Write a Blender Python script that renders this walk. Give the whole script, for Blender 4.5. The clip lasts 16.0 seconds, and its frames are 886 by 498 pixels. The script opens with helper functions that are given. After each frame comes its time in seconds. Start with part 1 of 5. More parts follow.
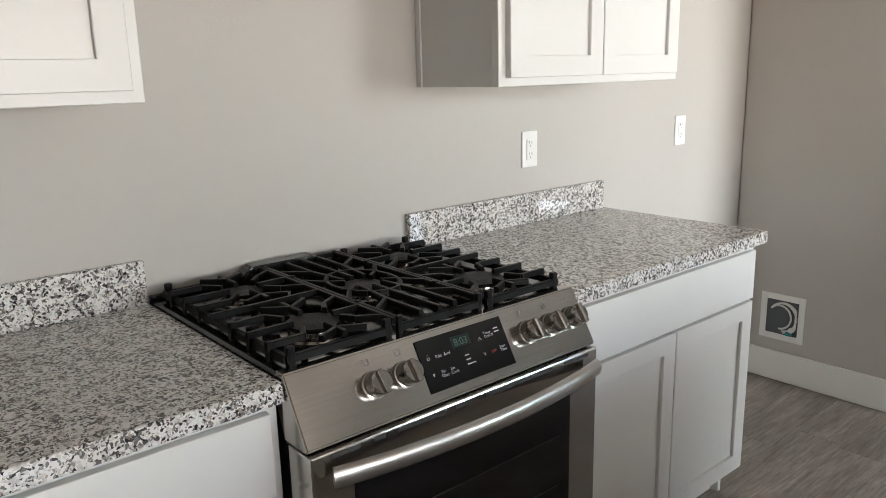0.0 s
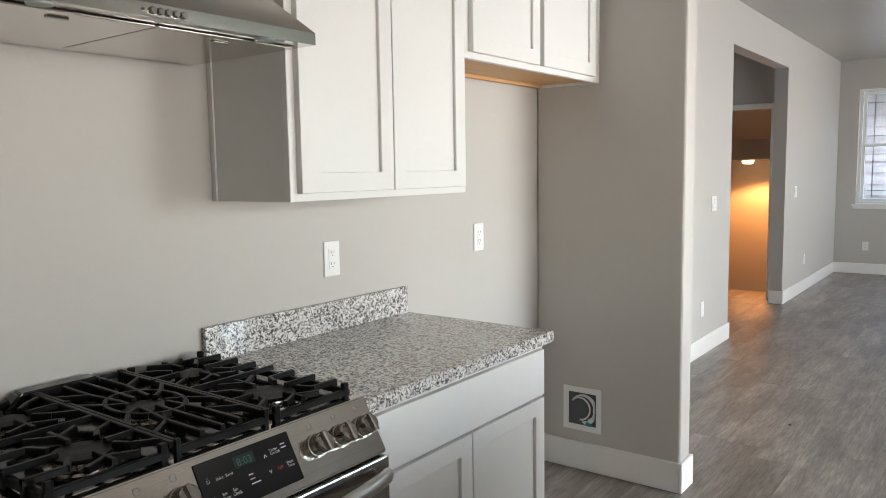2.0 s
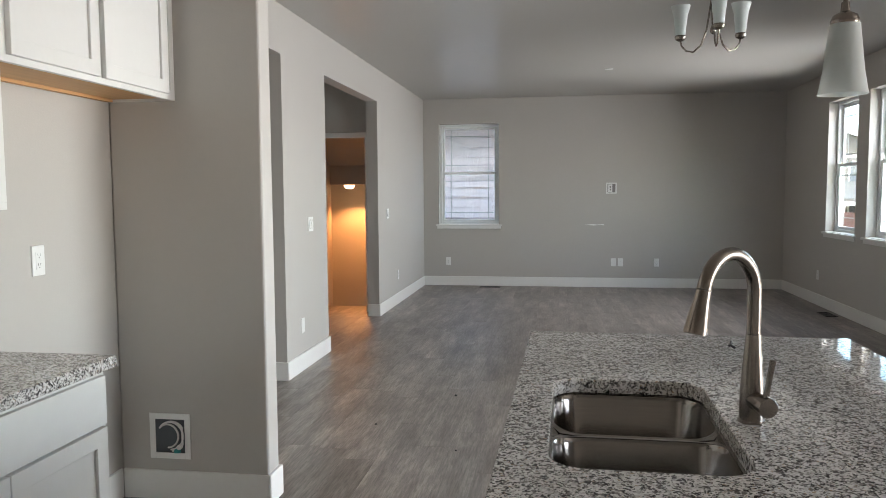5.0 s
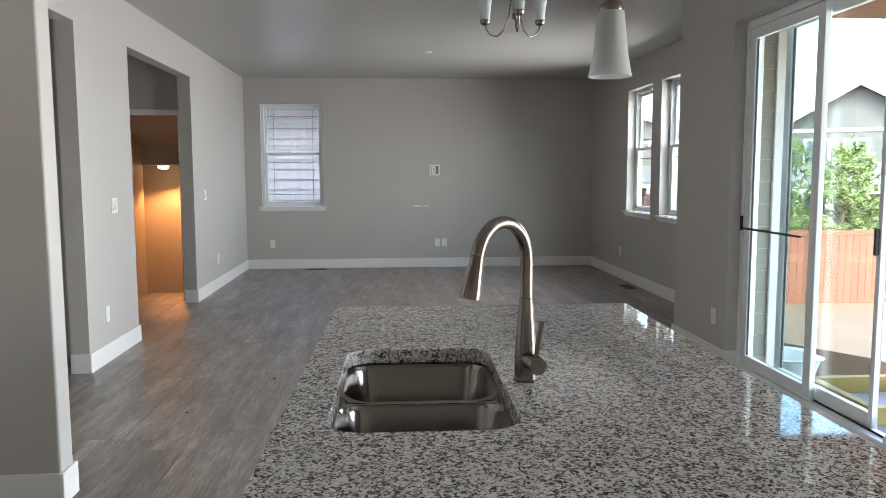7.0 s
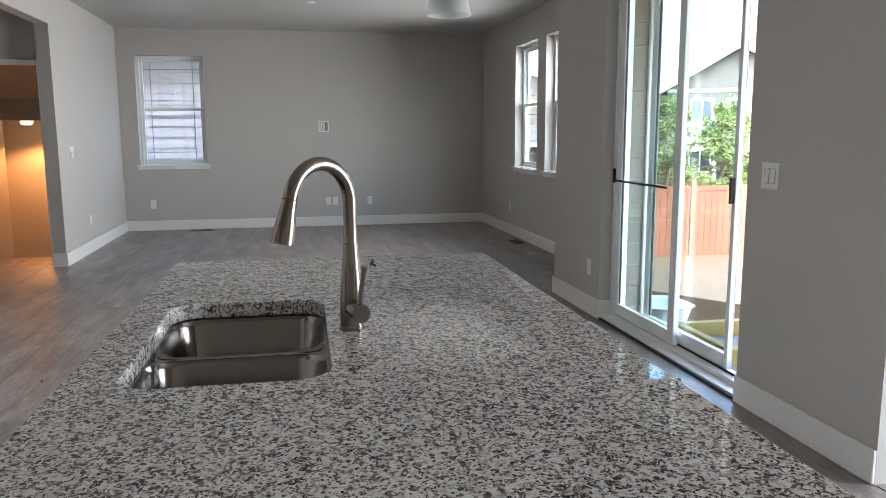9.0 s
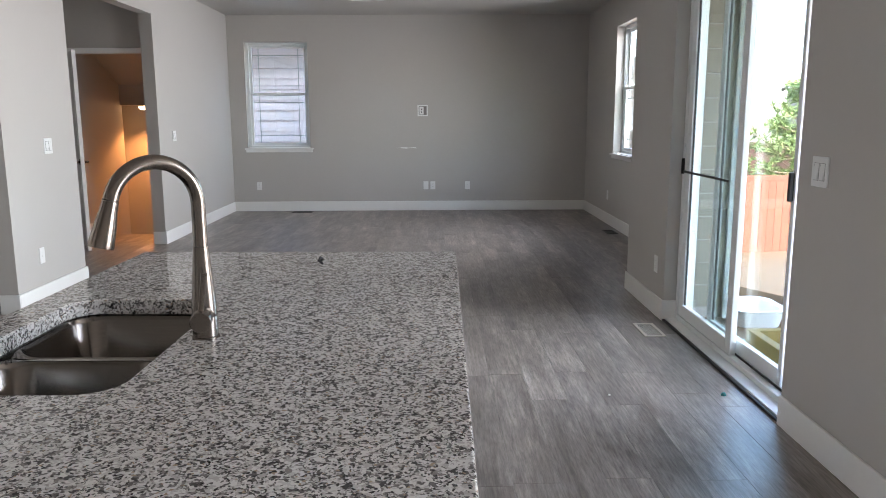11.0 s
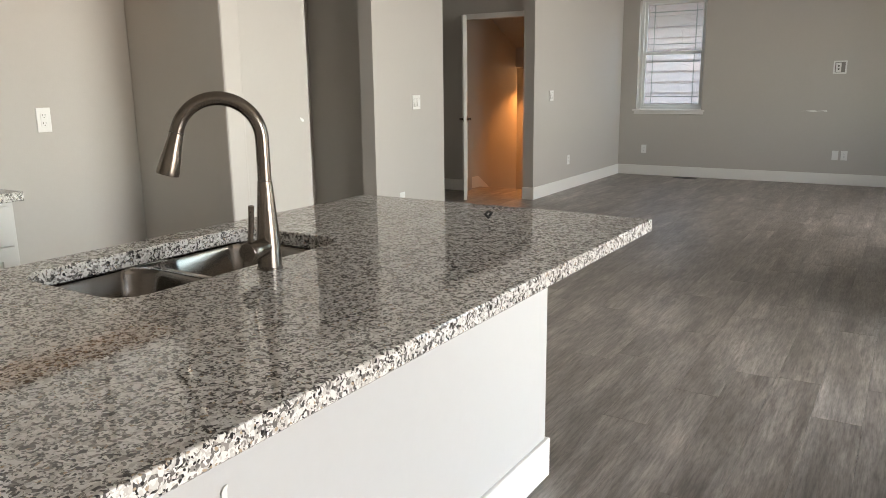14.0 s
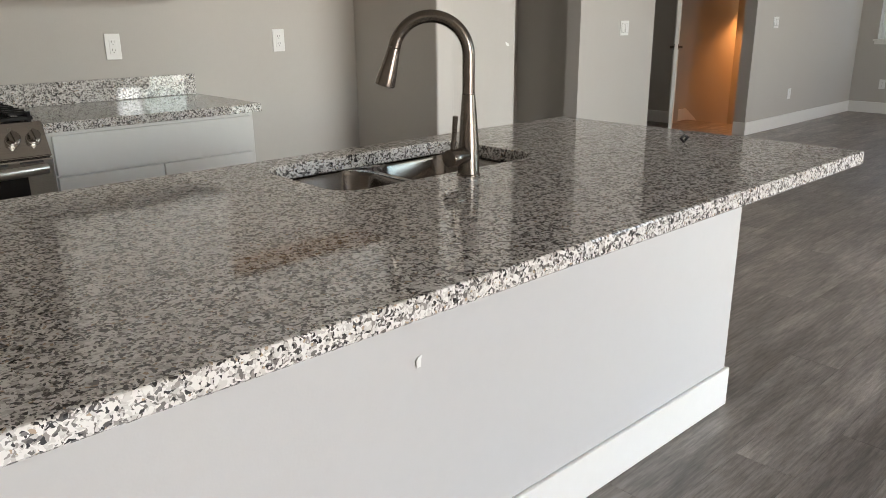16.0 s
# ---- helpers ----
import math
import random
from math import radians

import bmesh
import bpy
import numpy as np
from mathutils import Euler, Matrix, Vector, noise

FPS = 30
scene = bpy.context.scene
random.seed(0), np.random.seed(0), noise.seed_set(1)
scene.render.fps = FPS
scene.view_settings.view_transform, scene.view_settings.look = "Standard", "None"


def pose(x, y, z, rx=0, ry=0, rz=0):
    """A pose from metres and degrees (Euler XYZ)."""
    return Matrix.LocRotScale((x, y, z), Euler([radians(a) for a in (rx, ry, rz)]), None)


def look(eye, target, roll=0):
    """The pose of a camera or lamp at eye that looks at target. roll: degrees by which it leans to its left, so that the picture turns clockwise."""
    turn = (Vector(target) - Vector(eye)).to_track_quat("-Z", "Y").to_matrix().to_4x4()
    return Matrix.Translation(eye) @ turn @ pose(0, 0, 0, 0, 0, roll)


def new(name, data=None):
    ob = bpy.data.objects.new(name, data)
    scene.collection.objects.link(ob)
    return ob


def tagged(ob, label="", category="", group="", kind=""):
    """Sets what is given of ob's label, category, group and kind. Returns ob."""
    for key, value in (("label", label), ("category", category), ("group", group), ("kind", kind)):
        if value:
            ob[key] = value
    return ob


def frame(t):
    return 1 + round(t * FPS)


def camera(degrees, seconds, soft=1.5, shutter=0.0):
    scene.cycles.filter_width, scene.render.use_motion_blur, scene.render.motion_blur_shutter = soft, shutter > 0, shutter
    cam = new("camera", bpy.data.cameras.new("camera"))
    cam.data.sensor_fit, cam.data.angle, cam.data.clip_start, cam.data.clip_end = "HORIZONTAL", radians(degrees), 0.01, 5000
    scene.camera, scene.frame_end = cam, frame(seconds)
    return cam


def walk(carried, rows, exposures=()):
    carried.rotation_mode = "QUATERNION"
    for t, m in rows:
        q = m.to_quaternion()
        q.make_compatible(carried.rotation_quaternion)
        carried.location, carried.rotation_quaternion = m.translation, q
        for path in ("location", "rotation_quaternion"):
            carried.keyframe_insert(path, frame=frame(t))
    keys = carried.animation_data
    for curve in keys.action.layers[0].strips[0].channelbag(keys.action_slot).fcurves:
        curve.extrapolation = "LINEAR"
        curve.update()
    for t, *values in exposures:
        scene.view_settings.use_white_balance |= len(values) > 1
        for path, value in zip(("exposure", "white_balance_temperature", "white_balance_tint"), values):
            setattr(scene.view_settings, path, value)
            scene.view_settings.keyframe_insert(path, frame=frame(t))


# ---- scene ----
cam = camera(61.2, 16.0, soft=0.65)
LIGHT = [(0, 4.38, 6670, 13), (2, 4.25, 6620, 12), (4.5, 4.04, 6580, 11), (8.5, 4.09, 6280, 12), (11.5, 4.13, 6360, 15), (14, 3.92, 7270, 12), (16, 3.65, 7080, 13)]
PATH = [
    (0, (0.143, -0.043, 1.416), (1.401, 1.443, 0.956), -1.4),
    (0.5, (0.147, -0.076, 1.437), (1.498, 1.349, 1.058), -1.3),
    (1, (0.157, -0.099, 1.449), (1.583, 1.271, 1.145), -1.1),
    (1.5, (0.168, -0.123, 1.45), (1.669, 1.176, 1.204), -1.0),
    (2, (0.182, -0.154, 1.452), (1.772, 1.04, 1.244), -0.9),
    (2.5, (0.182, -0.19, 1.454), (1.862, 0.88, 1.27), -0.8),
    (3, (0.182, -0.227, 1.457), (1.943, 0.707, 1.289), -0.7),
    (3.5, (0.188, -0.261, 1.453), (2.024, 0.517, 1.297), -0.5),
    (4, (0.201, -0.297, 1.445), (2.099, 0.315, 1.294), -0.4),
    (4.5, (0.213, -0.327, 1.434), (2.156, 0.122, 1.282), -0.4),
    (4.7, (0.214, -0.336, 1.429), (2.17, 0.052, 1.277), -0.4),
    (7, (0.208, -0.461, 1.396), (2.193, -0.598, 1.197), -0.2),
    (7.5, (0.213, -0.496, 1.379), (2.185, -0.741, 1.156), -0.3),
    (8, (0.212, -0.545, 1.362), (2.168, -0.877, 1.108), -0.3),
    (8.5, (0.214, -0.579, 1.345), (2.155, -0.964, 1.057), -0.2),
    (8.7, (0.228, -0.602, 1.346), (2.165, -0.996, 1.047), -0.2),
    (10.8, (0.357, -1.188, 1.387), (2.324, -1.276, 1.035), -0.1),
    (11, (0.366, -1.257, 1.375), (2.335, -1.283, 1.026), -0.2),
    (11.5, (0.430, -1.435, 1.353), (2.397, -1.328, 1.005), -0.3),
    (12, (0.493, -1.595, 1.367), (2.444, -1.33, 1.015), -0.4),
    (12.5, (0.52, -1.792, 1.361), (2.422, -1.293, 0.999), -0.6),
    (13, (0.559, -1.929, 1.356), (2.38, -1.192, 0.978), -0.7),
    (13.5, (0.676, -1.95, 1.332), (2.411, -1.039, 0.932), -0.7),
    (14, (0.734, -1.964, 1.312), (2.391, -0.93, 0.882), -0.7),
    (14.5, (0.743, -1.997, 1.304), (2.324, -0.867, 0.831), -0.7),
    (15, (0.722, -2.013, 1.297), (2.213, -0.786, 0.777), -0.7),
    (15.5, (0.677, -2.036, 1.293), (2.065, -0.711, 0.729), -0.6),
    (16, (0.635, -2.06, 1.294), (1.929, -0.658, 0.694), -0.6),
]
walk(cam, [(t, look(eye, target, roll)) for t, eye, target, roll in PATH], LIGHT)

# ---- world, sun and exposure ----
SKY, SUN = 0.15, 0.55
world = bpy.data.worlds.new("sky")
scene.world = world
world.use_nodes = True
wn, wl = world.node_tree.nodes, world.node_tree.links
sky = wn.new("ShaderNodeTexSky")
sky.sky_type, sky.sun_disc = "NISHITA", False
sky.sun_elevation, sky.sun_rotation = radians(44), radians(265)
sky.air_density, sky.dust_density, sky.ozone_density = 1.0, 1.6, 1.0
wl.new(sky.outputs["Color"], wn["Background"].inputs["Color"])
wn["Background"].inputs["Strength"].default_value = SKY
sun_data = bpy.data.lights.new("sun", "SUN")
sun_data.energy, sun_data.angle, sun_data.color = SUN, radians(0.6), (1.0, 0.93, 0.83)
sun = new("sun", sun_data)
# the sun stands in the west, along the south front of the house
sun_way = Vector((-0.72, -0.06, 0.69)).normalized()
sun.matrix_world = look((0, 0, 40), Vector((0, 0, 40)) - sun_way)

# fill lamp in the opening of an added, unseen nook; it brightens the kitchen
nook_fill = bpy.data.lights.new("nook_fill_lamp", "AREA")
nook_fill.shape, nook_fill.size, nook_fill.size_y = "RECTANGLE", 1.75, 2.05
nook_fill.energy, nook_fill.color = 7.5, (1.0, 0.98, 0.95)
new("nook_fill_lamp", nook_fill).matrix_world = look((1.55, -5.06, 1.1), (1.55, 0, 1.1))

# daylight in the openings of the two tall living room windows and of the sliding door
for at, wide, high, watts, turn in (((8.125, -3.66, 1.68), 0.80, 1.42, 2.7, 115), ((9.315, -3.66, 1.68), 0.80, 1.42, 2.7, 115), ((4.42, -2.985, 1.22), 1.62, 2.2, 4.2, 100)):
    day = bpy.data.lights.new("window_daylight", "AREA")
    day.shape, day.size, day.size_y, day.spread = "RECTANGLE", wide, high, radians(turn)
    day.energy, day.color = watts, (0.97, 0.985, 1.0)
    new("window_daylight", day).matrix_world = look(at, (at[0], 0, at[2]))

# ---- materials ----


def material(name):
    m = bpy.data.materials.new(name)
    m.use_nodes = True
    nt = m.node_tree
    return m, nt.nodes, nt.links, nt.nodes["Principled BSDF"]


def ramp(n, stops, mode="LINEAR"):
    r = n.new("ShaderNodeValToRGB")
    r.color_ramp.interpolation = mode
    e = r.color_ramp.elements
    while len(e) < len(stops):
        e.new(0.5)
    for q, (at, c) in zip(e, stops):
        q.position, q.color = at, (*c, 1)
    return r


def noise_node(n, l, vec, scale, detail=4, rough=0.6):
    t = n.new("ShaderNodeTexNoise")
    t.inputs["Scale"].default_value, t.inputs["Detail"].default_value, t.inputs["Roughness"].default_value = scale, detail, rough
    l.new(vec, t.inputs["Vector"])
    return t


def coords(n, l, stretch=(1, 1, 1), rot=(0, 0, 0), world_space=True):
    """Metres of the world (or of the object) as texture coordinates."""
    mp = n.new("ShaderNodeMapping")
    mp.inputs["Scale"].default_value, mp.inputs["Rotation"].default_value = stretch, rot
    if world_space:
        g = n.new("ShaderNodeNewGeometry")
        l.new(g.outputs["Position"], mp.inputs["Vector"])
    else:
        g = n.new("ShaderNodeTexCoord")
        l.new(g.outputs["Object"], mp.inputs["Vector"])
    return mp.outputs["Vector"]


def bump(n, l, b, height, strength, dist):
    k = n.new("ShaderNodeBump")
    k.inputs["Strength"].default_value, k.inputs["Distance"].default_value = strength, dist
    l.new(height, k.inputs["Height"])
    l.new(k.outputs["Normal"], b.inputs["Normal"])


def plain(name, col, rough=0.5, metal=0.0, grain=30.0, vary=0.06, relief=0.0, relief_scale=200.0, stretch=(1, 1, 1), coat=0.0):
    """A painted or moulded surface: broad tone drift, fine tone grain, fine relief, uneven gloss."""
    m, n, l, b = material(name)
    v = coords(n, l, stretch)
    a, f = noise_node(n, l, v, 1.3, 3), noise_node(n, l, v, grain, 4)
    mixn = n.new("ShaderNodeMath")
    mixn.operation = "ADD"
    l.new(a.outputs["Fac"], mixn.inputs[0]), l.new(f.outputs["Fac"], mixn.inputs[1])
    r = ramp(n, [(0.3, [c * (1 - vary) for c in col]), (0.7, [min(1, c * (1 + vary)) for c in col])])
    half = n.new("ShaderNodeMath")
    half.operation = "MULTIPLY"
    half.inputs[1].default_value = 0.5
    l.new(mixn.outputs[0], half.inputs[0]), l.new(half.outputs[0], r.inputs["Fac"])
    l.new(r.outputs["Color"], b.inputs["Base Color"])
    rr = n.new("ShaderNodeMapRange")
    rr.inputs["To Min"].default_value, rr.inputs["To Max"].default_value = max(0.02, rough * 0.85), min(1, rough * 1.15)
    l.new(f.outputs["Fac"], rr.inputs["Value"]), l.new(rr.outputs["Result"], b.inputs["Roughness"])
    b.inputs["Metallic"].default_value, b.inputs["Coat Weight"].default_value = metal, coat
    if relief:
        h = noise_node(n, l, v, relief_scale, 3)
        bump(n, l, b, h.outputs["Fac"], relief, 0.002)
    return m


def brushed(name, col, rough, stretch, relief=0.06):
    """Brushed metal: fine scratches along one way, broad smudges."""
    m, n, l, b = material(name)
    v = coords(n, l, stretch)
    s = noise_node(n, l, v, 220, 3, 0.7)
    sm = noise_node(n, l, coords(n, l), 5, 3)
    r = ramp(n, [(0.25, [c * 0.88 for c in col]), (0.75, [min(1, c * 1.06) for c in col])])
    l.new(s.outputs["Fac"], r.inputs["Fac"]), l.new(r.outputs["Color"], b.inputs["Base Color"])
    rr = n.new("ShaderNodeMapRange")
    rr.inputs["To Min"].default_value, rr.inputs["To Max"].default_value = rough * 0.75, rough * 1.3
    l.new(sm.outputs["Fac"], rr.inputs["Value"]), l.new(rr.outputs["Result"], b.inputs["Roughness"])
    b.inputs["Metallic"].default_value = 1
    bump(n, l, b, s.outputs["Fac"], relief, 0.001)
    return m


def granite(name):
    """Polished speckled granite: pale crystals, grey ones, black mica, a few rust flecks."""
    m, n, l, b = material(name)
    v = coords(n, l)
    warp = noise_node(n, l, v, 60, 2)
    add = n.new("ShaderNodeVectorMath")
    add.operation = "MULTIPLY_ADD"
    add.inputs[1].default_value = (0.014, 0.014, 0.014)
    l.new(warp.outputs["Color"], add.inputs[0]), l.new(v, add.inputs[2])
    cells = []
    for scale in (150, 270):
        vo = n.new("ShaderNodeTexVoronoi")
        vo.inputs["Scale"].default_value = scale
        l.new(add.outputs[0], vo.inputs["Vector"])
        sep = n.new("ShaderNodeSeparateColor")
        l.new(vo.outputs["Color"], sep.inputs["Color"])
        cells.append(sep)
    big = ramp(n, [(0.0, (0.075, 0.071, 0.07)), (0.11, (0.15, 0.14, 0.134)), (0.23, (0.28, 0.26, 0.245)), (0.36, (0.52, 0.50, 0.475)), (0.55, (0.75, 0.735, 0.71))], "CONSTANT")
    clump = noise_node(n, l, v, 38, 2)
    sh = n.new("ShaderNodeMath")
    sh.operation = "MULTIPLY_ADD"
    sh.inputs[1].default_value = 0.9
    cs = n.new("ShaderNodeMath")
    cs.operation = "SUBTRACT"
    cs.inputs[1].default_value = 0.45
    l.new(clump.outputs["Fac"], cs.inputs[0])
    l.new(cs.outputs[0], sh.inputs[0]), l.new(cells[0].outputs["Red"], sh.inputs[2]), l.new(sh.outputs[0], big.inputs["Fac"])
    small = ramp(n, [(0.0, (0.025, 0.025, 0.026)), (0.25, (0.17, 0.16, 0.155)), (0.44, (0.60, 0.585, 0.56)), (0.95, (0.40, 0.31, 0.23))], "CONSTANT")
    l.new(cells[1].outputs["Red"], small.inputs["Fac"])
    pick = n.new("ShaderNodeMath")
    pick.operation = "GREATER_THAN"
    pick.inputs[1].default_value = 0.62
    l.new(cells[1].outputs["Green"], pick.inputs[0])
    mx = n.new("ShaderNodeMix")
    mx.data_type = "RGBA"
    l.new(pick.outputs[0], mx.inputs["Factor"]), l.new(big.outputs["Color"], mx.inputs["A"]), l.new(small.outputs["Color"], mx.inputs["B"])
    l.new(mx.outputs["Result"], b.inputs["Base Color"])
    sm = noise_node(n, l, v, 7, 3)
    rr = n.new("ShaderNodeMapRange")
    rr.inputs["To Min"].default_value, rr.inputs["To Max"].default_value = 0.02, 0.06
    l.new(sm.outputs["Fac"], rr.inputs["Value"]), l.new(rr.outputs["Result"], b.inputs["Roughness"])
    bump(n, l, b, sm.outputs["Fac"], 0.01, 0.0005)
    return m


def plank_floor(name, per_object):
    """Grey-brown vinyl planks with a cerused grain along x; each plank has its own tone and cut of grain."""
    m, n, l, b = material(name)
    rnd = n.new("ShaderNodeObjectInfo").outputs["Random"] if per_object else n.new("ShaderNodeNewGeometry").outputs["Random Per Island"]
    v = coords(n, l)
    off = n.new("ShaderNodeVectorMath")
    off.operation = "MULTIPLY_ADD"
    off.inputs[1].default_value = (37, 53, 11)
    comb = n.new("ShaderNodeCombineXYZ")
    for k in range(3):
        l.new(rnd, comb.inputs[k])
    l.new(comb.outputs[0], off.inputs[0]), l.new(v, off.inputs[2])
    st = n.new("ShaderNodeMapping")
    st.inputs["Scale"].default_value = (0.09, 1, 1)
    l.new(off.outputs[0], st.inputs["Vector"])
    st2 = n.new("ShaderNodeMapping")
    st2.inputs["Scale"].default_value = (0.10, 1, 1)
    l.new(off.outputs[0], st2.inputs["Vector"])
    fine, broad = noise_node(n, l, st.outputs[0], 90, 6, 0.7), noise_node(n, l, st2.outputs[0], 12, 5, 0.6)
    r1 = ramp(n, [(0.26, (0.16, 0.140, 0.124)), (0.50, (0.275, 0.244, 0.221)), (0.74, (0.37, 0.333, 0.305))])
    l.new(broad.outputs["Fac"], r1.inputs["Fac"])
    r2 = ramp(n, [(0.34, (0.56, 0.55, 0.54)), (0.62, (1.12, 1.12, 1.12))])
    l.new(fine.outputs["Fac"], r2.inputs["Fac"])
    r3 = ramp(n, [(0.0, (0.88, 0.87, 0.86)), (1.0, (1.12, 1.11, 1.10))])
    l.new(rnd, r3.inputs["Fac"])
    st3 = n.new("ShaderNodeMapping")
    st3.inputs["Scale"].default_value = (0.35, 1, 1)
    l.new(off.outputs[0], st3.inputs["Vector"])
    blotch = noise_node(n, l, st3.outputs[0], 5.5, 6, 0.68)
    r4 = ramp(n, [(0.36, (0.72, 0.71, 0.70)), (0.52, (1.0, 1.0, 1.0)), (0.70, (1.45, 1.44, 1.43))])
    l.new(blotch.outputs["Fac"], r4.inputs["Fac"])
    out = r1.outputs["Color"]
    for other in (r2, r3, r4):
        mx = n.new("ShaderNodeMix")
        mx.data_type, mx.blend_type = "RGBA", "MULTIPLY"
        mx.inputs["Factor"].default_value = 1
        l.new(out, mx.inputs["A"]), l.new(other.outputs["Color"], mx.inputs["B"])
        out = mx.outputs["Result"]
    l.new(out, b.inputs["Base Color"])
    rr = n.new("ShaderNodeMapRange")
    rr.inputs["To Min"].default_value, rr.inputs["To Max"].default_value = 0.30, 0.42
    l.new(broad.outputs["Fac"], rr.inputs["Value"]), l.new(rr.outputs["Result"], b.inputs["Roughness"])
    b.inputs["Specular IOR Level"].default_value = 0.6
    bump(n, l, b, fine.outputs["Fac"], 0.10, 0.001)
    return m


def glass_pane(name, tint):
    """Clear glass: transparent, with a gloss that grows towards grazing angles."""
    m, n, l, b = material(name)
    out = n["Material Output"]
    n.remove(b)
    tr, gl, lw, mx = n.new("ShaderNodeBsdfTransparent"), n.new("ShaderNodeBsdfGlossy"), n.new("ShaderNodeLayerWeight"), n.new("ShaderNodeMixShader")
    tr.inputs["Color"].default_value = (*tint, 1)
    gl.inputs["Roughness"].default_value = 0.01
    pw, ad = n.new("ShaderNodeMath"), n.new("ShaderNodeMath")
    pw.operation, ad.operation = "POWER", "MULTIPLY_ADD"
    pw.inputs[1].default_value, ad.inputs[1].default_value, ad.inputs[2].default_value = 5.0, 0.8, 0.03
    l.new(lw.outputs["Facing"], pw.inputs[0]), l.new(pw.outputs[0], ad.inputs[0])
    l.new(ad.outputs[0], mx.inputs[0]), l.new(tr.outputs[0], mx.inputs[1]), l.new(gl.outputs[0], mx.inputs[2]), l.new(mx.outputs[0], out.inputs["Surface"])
    return m


def frosted(name, col):
    """Etched white glass that passes and scatters light."""
    m, n, l, b = material(name)
    out = n["Material Output"]
    b.inputs["Base Color"].default_value = (*col, 1)
    b.inputs["Roughness"].default_value = 0.35
    tl, mx = n.new("ShaderNodeBsdfTranslucent"), n.new("ShaderNodeMixShader")
    tl.inputs["Color"].default_value = (*col, 1)
    g = noise_node(n, l, coords(n, l), 60, 3)
    rr = n.new("ShaderNodeMapRange")
    rr.inputs["To Min"].default_value, rr.inputs["To Max"].default_value = 0.45, 0.6
    l.new(g.outputs["Fac"], rr.inputs["Value"]), l.new(rr.outputs["Result"], mx.inputs[0])
    l.new(b.outputs[0], mx.inputs[1]), l.new(tl.outputs[0], mx.inputs[2]), l.new(mx.outputs[0], out.inputs["Surface"])
    return m


def glow(name, col, strength):
    m, n, l, b = material(name)
    b.inputs["Base Color"].default_value = (*col, 1)
    b.inputs["Emission Color"].default_value, b.inputs["Emission Strength"].default_value = (*col, 1), strength
    return m


def boards_wood(name, col, vary=0.25, stretch=(1, 1, 0.08), rough=0.75):
    """Sawn or stained boards; tone differs from board to board."""
    m, n, l, b = material(name)
    rnd = n.new("ShaderNodeObjectInfo").outputs["Random"]
    g = noise_node(n, l, coords(n, l, stretch), 40, 5, 0.65)
    mad = n.new("ShaderNodeMath")
    mad.operation = "MULTIPLY_ADD"
    mad.inputs[1].default_value = 0.35
    l.new(rnd, mad.inputs[0]), l.new(g.outputs["Fac"], mad.inputs[2])
    r = ramp(n, [(0.3, [c * (1 - vary) for c in col]), (0.95, [c * (1 + vary) for c in col])])
    l.new(mad.outputs[0], r.inputs["Fac"]), l.new(r.outputs["Color"], b.inputs["Base Color"])
    b.inputs["Roughness"].default_value = rough
    bump(n, l, b, g.outputs["Fac"], 0.25, 0.003)
    return m


WALL = plain("wall_paint", (0.488, 0.465, 0.432), 0.55, vary=0.02, relief=0.25, relief_scale=130)
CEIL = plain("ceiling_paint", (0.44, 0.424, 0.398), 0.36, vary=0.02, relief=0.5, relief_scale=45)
TRIM = plain("trim_paint", (0.80, 0.79, 0.76), 0.35, vary=0.02, relief=0.05)
CAB = plain("cabinet_paint", (0.74, 0.735, 0.71), 0.38, vary=0.015, relief=0.04, relief_scale=90)
CAB_SIDE = plain("cabinet_side_laminate", (0.70, 0.69, 0.665), 0.4, vary=0.02)
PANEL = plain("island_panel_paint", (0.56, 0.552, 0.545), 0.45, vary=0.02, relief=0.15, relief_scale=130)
PLASTIC = plain("white_plastic", (0.80, 0.80, 0.78), 0.3, vary=0.01)
SLOT = plain("slot_dark", (0.05, 0.05, 0.05), 0.5)
GRANITE = granite("granite")
STEEL = brushed("stainless_steel", (0.58, 0.555, 0.52), 0.15, (0.02, 1, 1), 0.025)
STEEL_V = brushed("stainless_knob", (0.36, 0.34, 0.315), 0.17, (1, 1, 1), 0.02)
SATIN = brushed("satin_handle", (0.60, 0.58, 0.55), 0.30, (0.02, 1, 1), 0.02)
SINK = brushed("sink_steel", (0.24, 0.22, 0.20), 0.16, (1, 0.03, 1), 0.03)
NICKEL = brushed("brushed_nickel", (0.26, 0.228, 0.20), 0.25, (1, 1, 0.05), 0.03)
IRON = plain("cast_iron", (0.003, 0.003, 0.0034), 0.42, grain=300, vary=0.3, relief=0.25, relief_scale=500)
IRON.node_tree.nodes["Principled BSDF"].inputs["Specular IOR Level"].default_value = 0.16
ENAMEL = plain("black_enamel", (0.010, 0.010, 0.011), 0.12, vary=0.2)
BLACKGLASS = plain("black_glass", (0.006, 0.006, 0.007), 0.05, vary=0.2)
INK = plain("display_ink", (0.40, 0.405, 0.415), 0.5)
INK_RED = plain("display_ink_red", (0.40, 0.03, 0.025), 0.5)
RACK = plain("oven_rack_wire", (0.035, 0.035, 0.035), 0.4, 0.6)
INK_SHADE_GREY = plain("ink_and_shade_grey", (0.22, 0.21, 0.20), 0.5)
DIGIT = plain("display_digit", (0.014, 0.06, 0.034), 0.4)
LCD = plain("display_window", (0.012, 0.022, 0.024), 0.1)
PLY = boards_wood("cabinet_plywood", (0.62, 0.36, 0.16), 0.12, (0.05, 1, 1), 0.5)
FROST = frosted("frosted_glass", (0.76, 0.79, 0.78))
